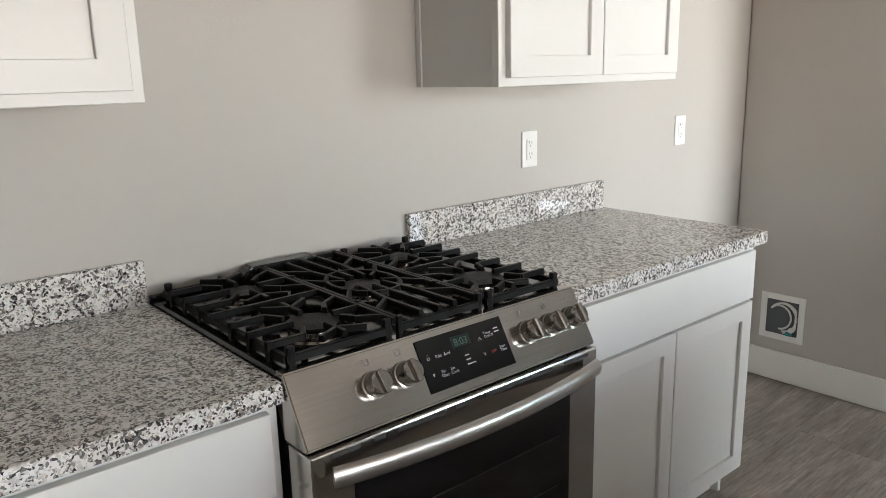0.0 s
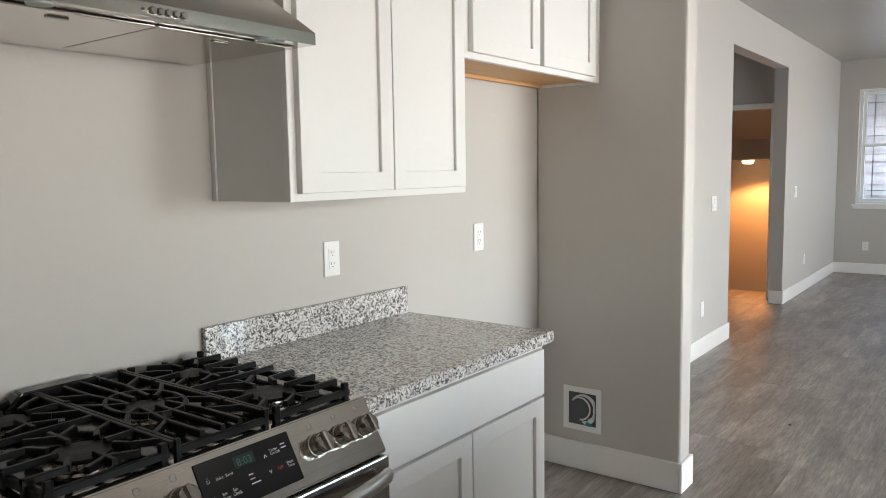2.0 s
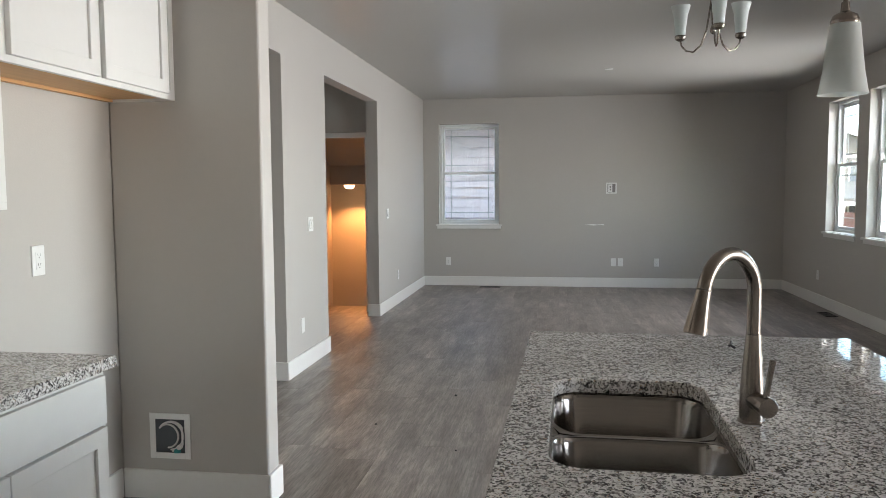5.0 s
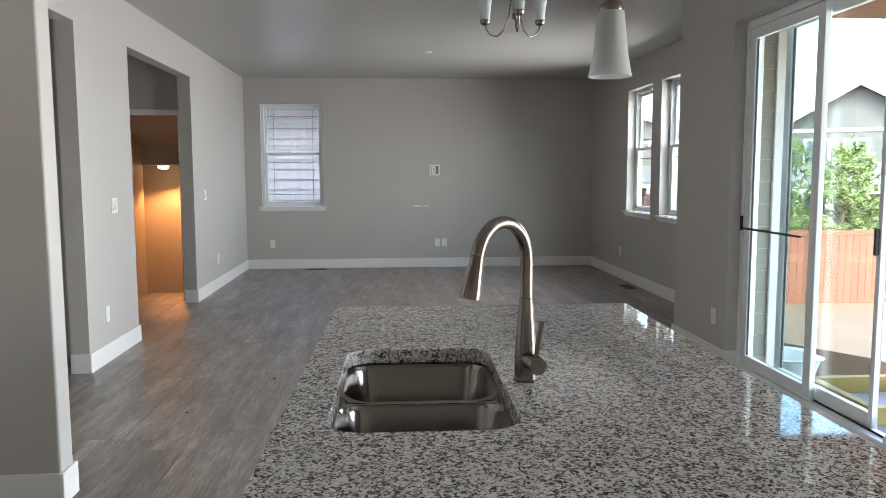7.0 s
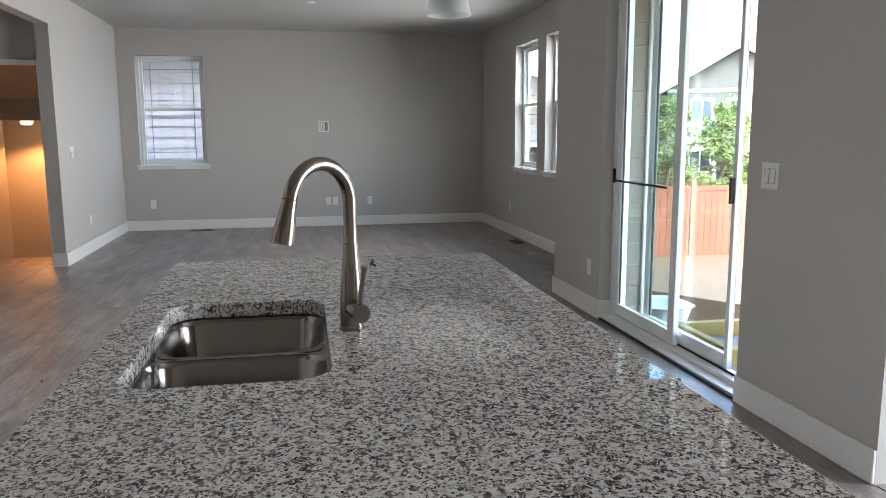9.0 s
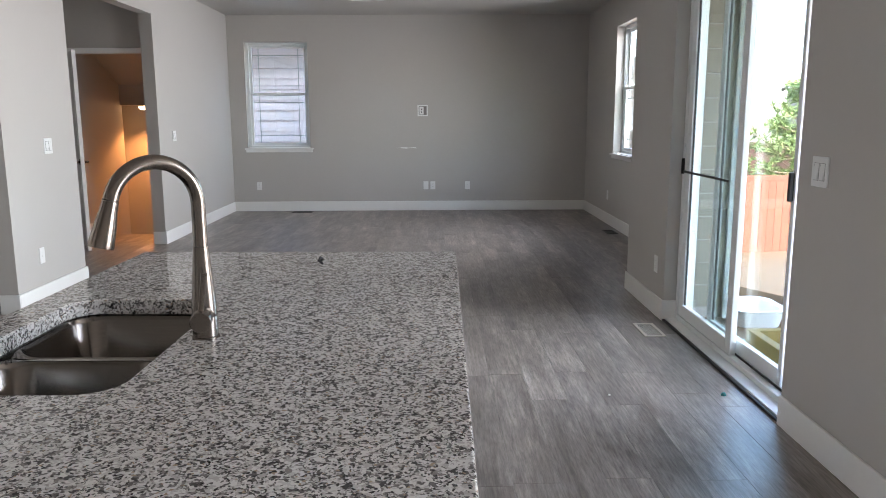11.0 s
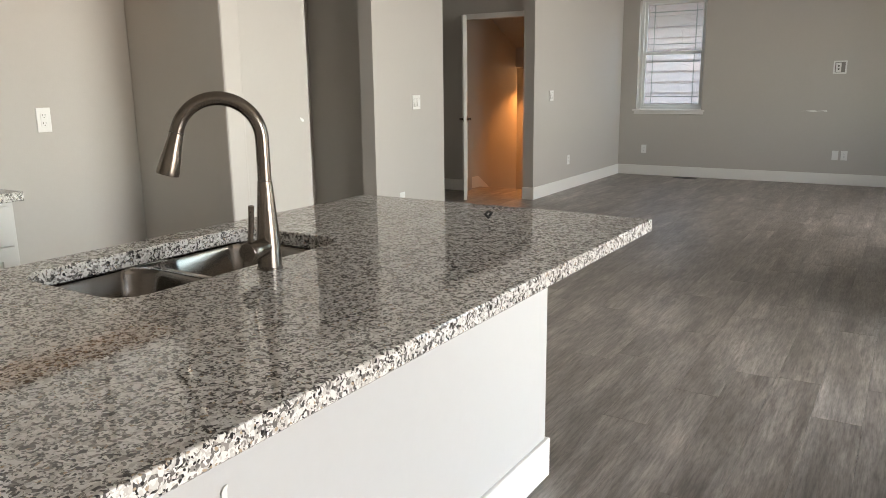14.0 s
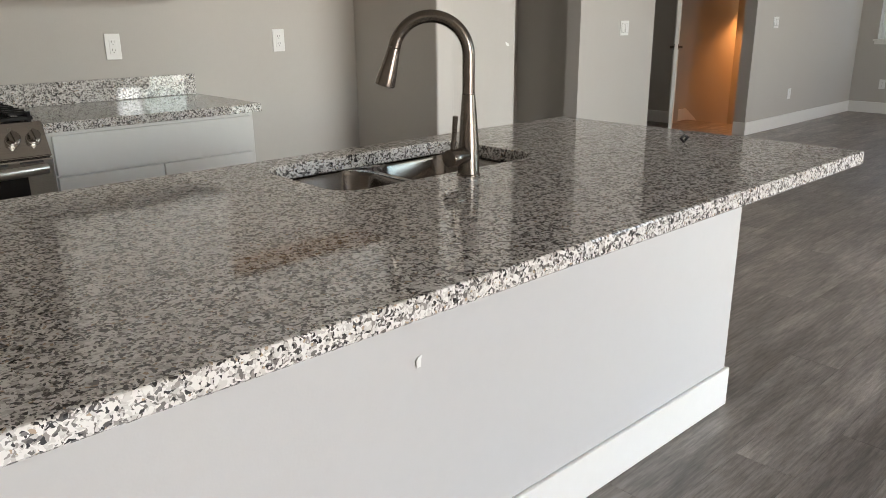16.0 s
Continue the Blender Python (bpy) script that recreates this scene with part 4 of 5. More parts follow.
for x in (0.858, 0.930, 1.262, 1.335, 1.405):
    k = part("knob", lathe(bmesh.new(), [(0.026, 0.0005), (0.026, 0.006), (0.0225, 0.007), (0.0235, 0.010), (0.0215, 0.034), (0.019, 0.037)], m=on_panel(x, 0.066), n=28), STEEL_V, panel, "brushed steel burner knob")
    bm = bmesh.new()
    box(bm, -0.0055, 0.0055, -0.0225, 0.0225, 0.02, 0.045, bevel=0.003, m=on_panel(x, 0.066) @ pose(0, 0, 0, 0, 0, 8))
    part("grip", bm, STEEL_V, k)
    bm = bmesh.new()
    for r in ((-0.006, 0.006, 0.038, 0.0392), (-0.006, 0.006, 0.0488, 0.05), (-0.006, -0.0048, 0.038, 0.05), (0.0048, 0.006, 0.038, 0.05)):
        box(bm, *r, 0.0002, 0.0006, m=on_panel(x, 0.066))
    part("burner_mark", bm, INK_SHADE_GREY, panel)
# oven door
door_o = part("oven_door", boxes((RX0, RX1, 0.955, 1.03, 0.22, 0.797), bevel=0.004), STEEL, oven, "brushed stainless oven door")
part("window", boxes((RX0 + 0.085, RX1 - 0.095, 0.9525, 0.956, 0.36, 0.735), bevel=0.001), BLACKGLASS, door_o, "black oven window glass")
bm = bmesh.new()
for z in (0.50, 0.62):
    box(bm, RX0 + 0.12, RX1 - 0.13, 0.9519, 0.9524, z, z + 0.003)
part("oven_rack", bm, RACK, door_o)
for a, b in ((0.04, 0.10), (0.13, 0.155), (0.18, 0.30), (0.32, 0.355), (0.40, 0.60), (0.64, 0.72)):
    part("vent_slot", boxes((RX0 + a, RX0 + b, 0.9535, 0.958, 0.783, 0.791), bevel=0.001), SLOT, door_o)
bm = bmesh.new()
for z in [0.70 - 0.02 * k for k in range(18)]:
    box(bm, RX0 + 0.008, RX0 + 0.016, 0.9542, 0.956, z, z + 0.012)
part("side_vents", bm, SLOT, door_o)
bm = bmesh.new()
pts, rad = [], []
for k in range(25):
    u = k / 24
    pts.append((RX0 + 0.03 + (RX1 - RX0 - 0.06) * u, 0.940 - 0.050 * math.sin(math.pi * u) ** 0.8, 0.762))
    rad.append(0.0155)
tube(bm, pts, rad, 16)
bmesh.ops.scale(bm, vec=(1, 0.75, 1.25), space=Matrix.Translation((0, -0.91, -0.762)), verts=bm.verts)
part("handle", bm, SATIN, door_o, "bowed stainless towel-bar handle")
part("gap", boxes((RX0 + 0.002, RX1 - 0.002, 0.985, 1.035, 0.7965, 0.8005)), SLOT, oven)
part("storage_drawer", boxes((RX0, RX1, 0.957, 1.03, 0.05, 0.212), bevel=0.004), STEEL, oven, "stainless storage drawer")

# burners and cast-iron grates
BURNERS = ((RX0 + 0.155, 1.185, 0.056), (RX0 + 0.155, 1.485, 0.044), (RM, 1.335, 0.050), (RX1 - 0.155, 1.185, 0.062), (RX1 - 0.155, 1.485, 0.046))
for x, y, r in BURNERS:
    b = part("burner", lathe(bmesh.new(), [(r + 0.012, 0.921), (r + 0.010, 0.926), (r * 0.92, 0.927), (r * 0.88, 0.938)], (x, y, 0), 28), STEEL_V, oven, "aluminium burner ring")
    part("cap", lathe(bmesh.new(), [(r * 0.97, 0.9385), (r, 0.942), (r * 0.96, 0.946), (r * 0.4, 0.948)], (x, y, 0), 28), IRON, b, "black enamelled burner cap")


def bar(bm, x0, y0, x1, y1, z0=0.945, z1=0.957, w=0.0105, drop0=0.0, drop1=0.0):
    """A cast bar with a tapered section from one point to the other; its ends may drop."""
    a, b = Vector((x0, y0, 0)), Vector((x1, y1, 0))
    s = (b - a).normalized().cross(Vector((0, 0, 1)))
    va = []
    for p, dz in ((a, drop0), (b, drop1)):
        for k, z, h in ((-1, z0, 0.6), (1, z0, 0.6), (1, z1 - 0.002, 0.5), (0.7, z1, 0.5), (-0.7, z1, 0.5), (-1, z1 - 0.002, 0.5)):
            q = p + s * k * w * h
            va.append(bm.verts.new((q.x, q.y, z - dz)))
    bm.faces.new(va[5::-1]), bm.faces.new(va[6:])
    for k in range(6):
        q = (k + 1) % 6
        bm.faces.new((va[k], va[q], va[6 + q], va[6 + k]))


def bent(bm, pts, **kw):
    for (a, b), (c, d) in zip(pts, pts[1:]):
        bar(bm, a, b, c, d, **kw)


def side_grate(x0, x1, flip):
    y0, y1 = 1.060, 1.620
    g = bmesh.new()
    inn, outx = (x1, x0) if not flip else (x0, x1)
    s = 1 if outx > inn else -1
    bar(g, inn, y0, inn, y1)
    bar(g, outx - s * 0.012, y0, outx - s * 0.012, y1, z0=0.930, z1=0.944, w=0.012)
    bar(g, x0 + 0.01, y0, x1 - 0.01, y0, z0=0.930, z1=0.944, w=0.012)
    bar(g, x0 + 0.01, y1, x1 - 0.01, y1, z0=0.930, z1=0.944, w=0.012)
    bar(g, inn, (y0 + y1) / 2, outx, (y0 + y1) / 2)
    for x, y, r in BURNERS:
        if not x0 < x < x1:
            continue
        for k in range(3):
            dy = (k - 1) * 0.075
            # straight fingers from the outer edge, and bent ones from the spine
            bent(g, [(outx, y + dy), (outx - s * 0.075, y + dy), (x + s * r * 0.8, y + dy * 0.5)])
            bar(g, outx, y + dy, outx - s * 0.004, y + dy, z0=0.922, z1=0.957)
            bent(g, [(inn, y + dy * 1.2), (inn + s * 0.045, y + dy * 0.8), (x - s * r * 0.8, y + dy * 0.4)])
        bent(g, [(x, y + 0.125), (x, y + r * 0.85)])
        bent(g, [(x, y - 0.115), (x, y - r * 0.85)])
        bent(g, [(x - 0.05, y + 0.122), (x, y + 0.085), (x + 0.05, y + 0.122)])
        bent(g, [(x - 0.05, y - 0.112), (x, y - 0.085), (x + 0.05, y - 0.112)])
    for x in (x0 + 0.02, x1 - 0.02):
        for y in (y0, y1):
            box(g, x - 0.008, x + 0.008, y - 0.007, y + 0.007, 0.9205, 0.960, bevel=0.003)
    return g


part("side_grate", side_grate(RX0 + 0.014, RX0 + 0.262, False), IRON, oven, "black cast-iron side grate")
part("side_grate", side_grate(RX1 - 0.262, RX1 - 0.014, True), IRON, oven, "black cast-iron side grate")
g = bmesh.new()
x0, x1 = RX0 + 0.272, RX1 - 0.272
for x in (x0, x1):
    bar(g, x, 1.06, x, 1.62)
bar(g, x0, 1.06, x1, 1.06, z0=0.930, z1=0.944)
bar(g, x0, 1.62, x1, 1.62)
for sx in (-1, 1):
    for sy in (-1, 1):
        bent(g, [(RM + sx * (x1 - x0) / 2, 1.335 + sy * 0.20), (RM + sx * 0.045, 1.335 + sy * 0.15), (RM + sx * 0.03, 1.335 + sy * 0.035)])
        bent(g, [(RM + sx * (x1 - x0) / 2, 1.335 + sy * 0.10), (RM + sx * 0.07, 1.335 + sy * 0.05), (RM + sx * 0.035, 1.335 + sy * 0.02)])
        bent(g, [(RM + sx * 0.045, 1.335 + sy * 0.27), (RM + sx * 0.045, 1.335 + sy * 0.15)])
ring = [(RM + 0.075 * math.cos(2 * math.pi * k / 20), 1.335 + 0.105 * math.sin(2 * math.pi * k / 20)) for k in range(21)]
bent(g, ring)
bent(g, [(RM, 1.06), (RM, 1.29)])
bent(g, [(RM, 1.38), (RM, 1.62)])
for x in (x0, x1):
    for y in (1.06, 1.2, 1.47, 1.62):
        box(g, x - 0.006, x + 0.006, y - 0.006, y + 0.006, 0.9205, 0.960, bevel=0.002)
part("centre_grate", g, IRON, oven, "black cast-iron centre grate")

oven.location.y += 0.009

# ---- range hood ----
HX0, HX1, HY0, HZ = 0.704, 1.458, 1.172, 1.752
hood = thing("range_hood", (RM, NY, HZ), "stainless steel pyramid range hood with push buttons", "hood")
bm = prism(bmesh.new(), [(HX0, HY0, HZ), (HX1, HY0, HZ), (HX1, NY - 0.001, HZ), (HX0, NY - 0.001, HZ)], (0, 0, 0.028))
part("canopy_band", bm, STEEL, hood)
bm = bmesh.new()
lo = [bm.verts.new(p) for p in ((HX0, HY0, HZ + 0.028), (HX1, HY0, HZ + 0.028), (HX1, NY - 0.001, HZ + 0.028), (HX0, NY - 0.001, HZ + 0.028))]
hi = [bm.verts.new(p) for p in ((RM - 0.13, NY - 0.25, HZ + 0.30), (RM + 0.13, NY - 0.25, HZ + 0.30), (RM + 0.13, NY - 0.001, HZ + 0.30), (RM - 0.13, NY - 0.001, HZ + 0.30))]
for k in range(4):
    bm.faces.new((lo[k], lo[(k + 1) % 4], hi[(k + 1) % 4], hi[k]))
bm.faces.new(hi)
part("canopy", bm, STEEL, hood)
part("chimney", boxes((RM - 0.13, RM + 0.13, NY - 0.25, NY - 0.001, HZ + 0.295, CZ), bevel=0.002), STEEL, hood)
for a, b in ((HX0 + 0.02, RM - 0.004), (RM + 0.004, HX1 - 0.02)):
    f = part("filter", boxes((a, b, HY0 + 0.05, NY - 0.06, HZ - 0.006, HZ - 0.001), bevel=0.002), STEEL, hood, "stainless grease filter")
    part("latch", boxes(((a + b) / 2 - 0.02, (a + b) / 2 + 0.02, HY0 + 0.09, HY0 + 0.105, HZ - 0.010, HZ - 0.006), bevel=0.0015), STEEL_V, f)
for x in (HX0 + 0.13, HX1 - 0.13):
    part("hood_lamp", lathe(bmesh.new(), [(0.022, HZ - 0.004), (0.024, HZ - 0.0005)], (x, HY0 + 0.027, 0), 18), FROST, hood, "unlit hood lamp lens")
for k in range(5):
    part("button", lathe(bmesh.new(), [(0.0075, 0.0), (0.0075, 0.005), (0.006, 0.007)], m=pose(1.032 + 0.017 * k, HY0, HZ + 0.014, 90), n=14), STEEL_V, hood, "chrome push button")
part("indicator", lathe(bmesh.new(), [(0.003, 0.0), (0.003, 0.002)], m=pose(1.012, HY0, HZ + 0.014, 90), n=8), SLOT, hood)

# ---- outlets, switches and boxes on the walls ----


def plate(name, at, face, kind, label, category="outlet", w=0.072, h=0.118):
    """A wall plate; face is the yaw that turns south-facing plates round (0 south, 90 east, -90 west, 180 north)."""
    root = thing(name, (0, 0, 0), label, category, "wall plates")
    part("plate", boxes((-w / 2, w / 2, -0.006, 0, -h / 2, h / 2), bevel=0.002), PLASTIC, root)
    gangs = max(1, round(w / 0.06))
    for gk in range(gangs if kind == "switch" else 1):
        cx = (gk - (gangs - 1) / 2) * 0.046 if kind == "switch" else 0
        if kind == "outlet":
            part("receptacle", boxes((-0.017, 0.017, -0.0085, -0.006, -0.034, 0.034), bevel=0.001), PLASTIC, root)
            for z in (-0.019, 0.019):
                bm = boxes((-0.0075, -0.0055, -0.0088, -0.0084, z, z + 0.009), (0.0055, 0.0075, -0.0088, -0.0084, z, z + 0.008), (-0.002, 0.002, -0.0088, -0.0084, z - 0.009, z - 0.005))
                part("slots", bm, SLOT, root)
        elif kind == "switch":
            part("rocker", prism(bmesh.new(), [(cx - 0.0165, -0.006, -0.033), (cx - 0.0165, -0.0065, 0.033), (cx - 0.0165, -0.012, -0.033)], (0.033, 0, 0)), PLASTIC, root)
            part("rocker_gap", rect_ring(cx - 0.019, cx + 0.019, -0.0068, -0.006, -0.0355, 0.0355, 0.0016, 0.0002), INK_SHADE_GREY, root)
        elif kind == "low":
            part("jack", boxes((-0.008, 0.008, -0.0085, -0.006, -0.012, 0.004), bevel=0.001), PLASTIC, root)
    root.matrix_basis = pose(*at, 0, 0, face)
    return root


plate("outlet", (1.978, NY, 1.160), 0, "outlet", "white duplex outlet on the kitchen wall over the counter")
plate("outlet", (2.868, NY, 1.163), 0, "outlet", "white duplex outlet in the refrigerator space")
plate("light_switch", (6.155, NY, 1.163), 0, "switch", "white double light switch beside the hall opening", "switch", 0.118)
plate("outlet", (5.917, NY, 0.36), 0, "low", "white blank wall plate near the floor")
plate("light_switch", (8.99, NY, 1.165), 0, "switch", "white double light switch on the living room wall", "switch", 0.118)
plate("outlet", (9.545, NY, 0.37), 0, "outlet", "white duplex outlet low on the living room wall")
plate("outlet", (EX, 1.298, 0.37), -90, "outlet", "white duplex outlet under the window")
plate("outlet", (EX, -1.154, 0.37), -90, "low", "white cable plate on the end wall")
plate("outlet", (EX, -1.256, 0.37), -90, "outlet", "white duplex outlet beside the cable plate")
plate("outlet", (EX, -1.768, 0.37), -90, "outlet", "white duplex outlet low on the end wall")
plate("light_switch", (3.36, SY, 1.150), 180, "switch", "white double light switch beside the sliding door", "switch", 0.125, 0.122)
plate("outlet", (5.48, SY, 0.355), 180, "outlet", "white duplex outlet between door and corner")
plate("outlet", (9.97, LY, 0.37), 180, "outlet", "white duplex outlet low on the window wall")

tv = thing("recessed_media_box", (EX, -1.115, 1.457), "white recessed media box with an outlet on the end wall", "wall box")
part("bezel", boxes((EX - 0.006, EX, -1.190, -1.172, 1.377, 1.537), (EX - 0.006, EX, -1.058, -1.040, 1.377, 1.537), (EX - 0.006, EX, -1.172, -1.058, 1.377, 1.395), (EX - 0.006, EX, -1.172, -1.058, 1.519, 1.537), bevel=0.001), PLASTIC, tv)
# no hollow here: a flat plate with the recess's shade as its grey
part("recess", boxes((EX - 0.0025, EX - 0.0005, -1.172, -1.058, 1.395, 1.519)), INK_SHADE_GREY, tv, "flat grey plate coloured as the shade inside the box")
part("receptacle", boxes((EX - 0.005, EX - 0.002, -1.128, -1.068, 1.40, 1.512), bevel=0.001), PLASTIC, tv)
part("slots", boxes((EX - 0.0056, EX - 0.0048, -1.108, -1.090, 1.425, 1.445), (EX - 0.0056, EX - 0.0048, -1.108, -1.090, 1.465, 1.485)), SLOT, tv)

# water supply box for the refrigerator, in the stub wall
WBX = 3.382
wb = thing("water_supply_box", (WBX, 1.424, 0.30), "white recessed water box with coiled tubing and a valve", "wall box")
bm = bmesh.new()
for r in ((1.324, 1.352, 0.194, 0.408), (1.496, 1.524, 0.194, 0.408), (1.352, 1.496, 0.194, 0.222), (1.352, 1.496, 0.380, 0.408)):
    box(bm, WBX - 0.005, WBX, r[0], r[1], r[2], r[3], bevel=0.001)
part("bezel", bm, PLASTIC, wb)
part("recess", boxes((WBX - 0.0025, WBX - 0.0005, 1.352, 1.496, 0.222, 0.380)), TUBE_DARK, wb, "dark recessed back of the box")
for k, (r, dy) in enumerate(((0.062, 0.0), (0.052, 0.012), (0.066, -0.01))):
    pts = [(WBX - 0.008 - 0.003 * k, 1.420 + dy + r * math.cos(a), 0.304 + 1.05 * r * math.sin(a)) for a in [radians(40 + 230 * q / 20) for q in range(21)]]
    pts = [(p[0], min(max(p[1], 1.358), 1.490), min(max(p[2], 0.228), 0.374)) for p in pts]
    part("tubing", tube(bmesh.new(), pts, 0.0045, 8), TUBE, wb, "coiled white water tubing")
part("valve", lathe(bmesh.new(), [(0.012, 0.0), (0.012, 0.016), (0.008, 0.02)], m=pose(WBX - 0.004, 1.374, 0.254, 0, -90), n=14), PLASTIC, wb)
part("valve_cap", boxes((WBX - 0.022, WBX - 0.004, 1.372, 1.398, 0.226, 0.244), bevel=0.003), TEAL, wb, "teal plastic cap")

# ---- floor registers ----


def register(x0, x1, y0, y1, mat, label, along_y=False):
    r = thing("floor_register", ((x0 + x1) / 2, (y0 + y1) / 2, 0), label, "vent", "floor registers")
    w = 0.018
    part("frame", boxes((x0, x1, y0, y0 + w, 0.0005, 0.006), (x0, x1, y1 - w, y1, 0.0005, 0.006), (x0, x0 + w, y0 + w, y1 - w, 0.0005, 0.006), (x1 - w, x1, y0 + w, y1 - w, 0.0005, 0.006), bevel=0.0015), mat, r)
    part("throat", boxes((x0 + w, x1 - w, y0 + w, y1 - w, 0.0004, 0.0012)), SLOT, r)
    n = 12
    for k in range(n):
        if along_y:
            u = y0 + w + (y1 - y0 - 2 * w) * (k + 0.5) / n
            part("slat", boxes((x0 + w, x1 - w, u - 0.003, u + 0.003, 0.0012, 0.0022)), mat, r)
        else:
            u = x0 + w + (x1 - x0 - 2 * w) * (k + 0.5) / n
            part("slat", boxes((u - 0.003, u + 0.003, y0 + w, y1 - w, 0.0012, 0.0022)), mat, r)
    return r


ALMOND = plain("almond_enamel", (0.62, 0.58, 0.50), 0.4)
register(4.90, 5.205, -2.725, -2.590, ALMOND, "almond metal floor register by the sliding door")
register(11.22, 11.36, 0.50, 0.80, BRONZE, "dark metal floor register under the window", True)
register(9.05, 9.36, -3.44, -3.31, BRONZE, "dark metal floor register by the window wall")

# ---- lamps ----
PX, PY = 2.354, -1.09
pend = thing("pendant_lamp", (PX, PY, CZ), "unlit pendant lamp with a frosted bell glass shade", "lamp")
part("canopy", lathe(bmesh.new(), [(0.02, -0.03), (0.06, -0.012), (0.065, -0.001)], (PX, PY, CZ)), NICKEL, pend)
part("rod", tube(bmesh.new(), [(PX, PY, CZ - 0.02), (PX, PY, 1.90)], 0.006, 10), NICKEL, pend)
part("socket_cap", lathe(bmesh.new(), [(0.034, 1.853), (0.036, 1.862), (0.030, 1.876), (0.012, 1.886), (0.010, 1.91)], (PX, PY, 0)), NICKEL, pend)
part("shade", lathe(bmesh.new(), [(0.062, 1.672), (0.0585, 1.685), (0.050, 1.735), (0.043, 1.80), (0.037, 1.853), (0.034, 1.853), (0.040, 1.80), (0.047, 1.735), (0.0555, 1.685), (0.059, 1.672)], (PX, PY, 0), 36, closed=False), FROST, pend, "frosted white glass bell shade")
part("bulb", lathe(bmesh.new(), [(0.006, 1.755), (0.022, 1.765), (0.027, 1.785), (0.02, 1.81), (0.012, 1.83), (0.012, 1.853)], (PX, PY, 0), 16), FROST, pend, "unlit white bulb")

CXC, CYC = 4.43, -1.155
ch = thing("chandelier", (CXC, CYC, CZ), "unlit nickel chandelier with three upright frosted glass shades", "lamp")
part("canopy", lathe(bmesh.new(), [(0.02, -0.03), (0.06, -0.012), (0.065, -0.001)], (CXC, CYC, CZ)), NICKEL, ch)
part("stem", tube(bmesh.new(), [(CXC, CYC, CZ - 0.02), (CXC, CYC, 2.26)], 0.006, 10), NICKEL, ch)
part("hub", lathe(bmesh.new(), [(0.004, 2.245), (0.014, 2.255), (0.016, 2.27), (0.008, 2.29), (0.012, 2.42), (0.008, 2.46)], (CXC, CYC, 0), 18), NICKEL, ch)
for k in range(3):
    a = radians(58 + 120 * k)
    ux, uy = math.cos(a), math.sin(a)
    prof = [(0.010, 2.44), (0.022, 2.36), (0.035, 2.27), (0.065, 2.195), (0.105, 2.165), (0.145, 2.175), (0.172, 2.205), (0.180, 2.235)]
    arm = part("arm", tube(bmesh.new(), [(CXC + ux * r, CYC + uy * r, z) for r, z in prof], 0.0048, 10), NICKEL, ch)
    c = (CXC + ux * 0.18, CYC + uy * 0.18, 0)
    part("cup", lathe(bmesh.new(), [(0.012, 2.232), (0.026, 2.240), (0.030, 2.255), (0.026, 2.262)], c, 20), NICKEL, arm)
    part("shade", lathe(bmesh.new(), [(0.027, 2.262), (0.030, 2.30), (0.038, 2.37), (0.052, 2.42), (0.049, 2.42), (0.035, 2.37), (0.027, 2.30), (0.024, 2.264)], c, 24, closed=False), FROST, arm, "frosted glass tulip shade")

solo("ceiling_disc", lathe(bmesh.new(), [(0.045, CZ - 0.008), (0.05, CZ - 0.0005)], (9.03, -0.91, 0)), PLASTIC, "small white round cap on the ceiling", "ceiling cap")
# filler smears and touch-up spots left on the walls
for nm, pts in (("kitchen wall", [(4.70, NY - 0.0012, 1.10), (4.735, NY - 0.0012, 1.085), (4.742, NY - 0.0012, 1.068), (4.722, NY - 0.0012, 1.066), (4.705, NY - 0.0012, 1.082)]), ("island panel", [(1.538, -0.9992, 0.600), (1.549, -0.9992, 0.601), (1.550, -0.9992, 0.618), (1.553, -0.9992, 0.626), (1.544, -0.9992, 0.624), (1.537, -0.9992, 0.616)])):
    solo("filler_spot", prism(bmesh.new(), pts, (0, 0.001, 0)), PLASTIC, "small white filler spot on the painted " + nm, "filler spot", "filler spots")
pts = [(EX - 0.0012, -0.72 - 0.05 * k, 0.915 + 0.006 * math.sin(1.7 * k)) for k in range(7)] + [(EX - 0.0012, -1.01 + 0.05 * k, 0.928 + 0.005 * math.sin(2.1 * k + 1)) for k in range(6)]
solo("filler_spot", prism(bmesh.new(), pts, (0.001, 0, 0)), PLASTIC, "long pale filler smear on the end wall", "filler spot", "filler spots")
# small leavings of the builders
bm = tube(bmesh.new(), [(2.685, -0.91, 0.9185), (2.69, -0.895, 0.928), (2.70, -0.90, 0.936), (2.712, -0.905, 0.930), (2.715, -0.895, 0.9185)], 0.0042, 8)
solo("cable_clip", bm, RUBBER, "small black cable clip on the granite island", "clip")
for x, y, mat, sx in ((3.896, -2.70, TEAL, 0.014), (3.909, -2.131, PLASTIC, 0.007), (4.6, 0.75, SLOT, 0.008), (5.3, 0.35, SLOT, 0.01), (4.2, 0.2, SLOT, 0.007)):
    bm = lathe(bmesh.new(), [(sx, 0.0005), (sx * 0.9, sx * 0.6), (sx * 0.4, sx * 1.1)], (x, y, 0), 7)
    solo("debris_piece", bm, mat, "small scrap of plastic dropped on the plank floor", "debris", "floor debris")

# ---- outdoors ----
GZ = -0.12


def ground_z(x, y):
    far = min(1.0, max(0.0, (-(y) - 4.9) / 6)), min(1.0, max(0.0, (x - 6) / 8))
    return GZ - 0.06 - 1.05 * max(far)


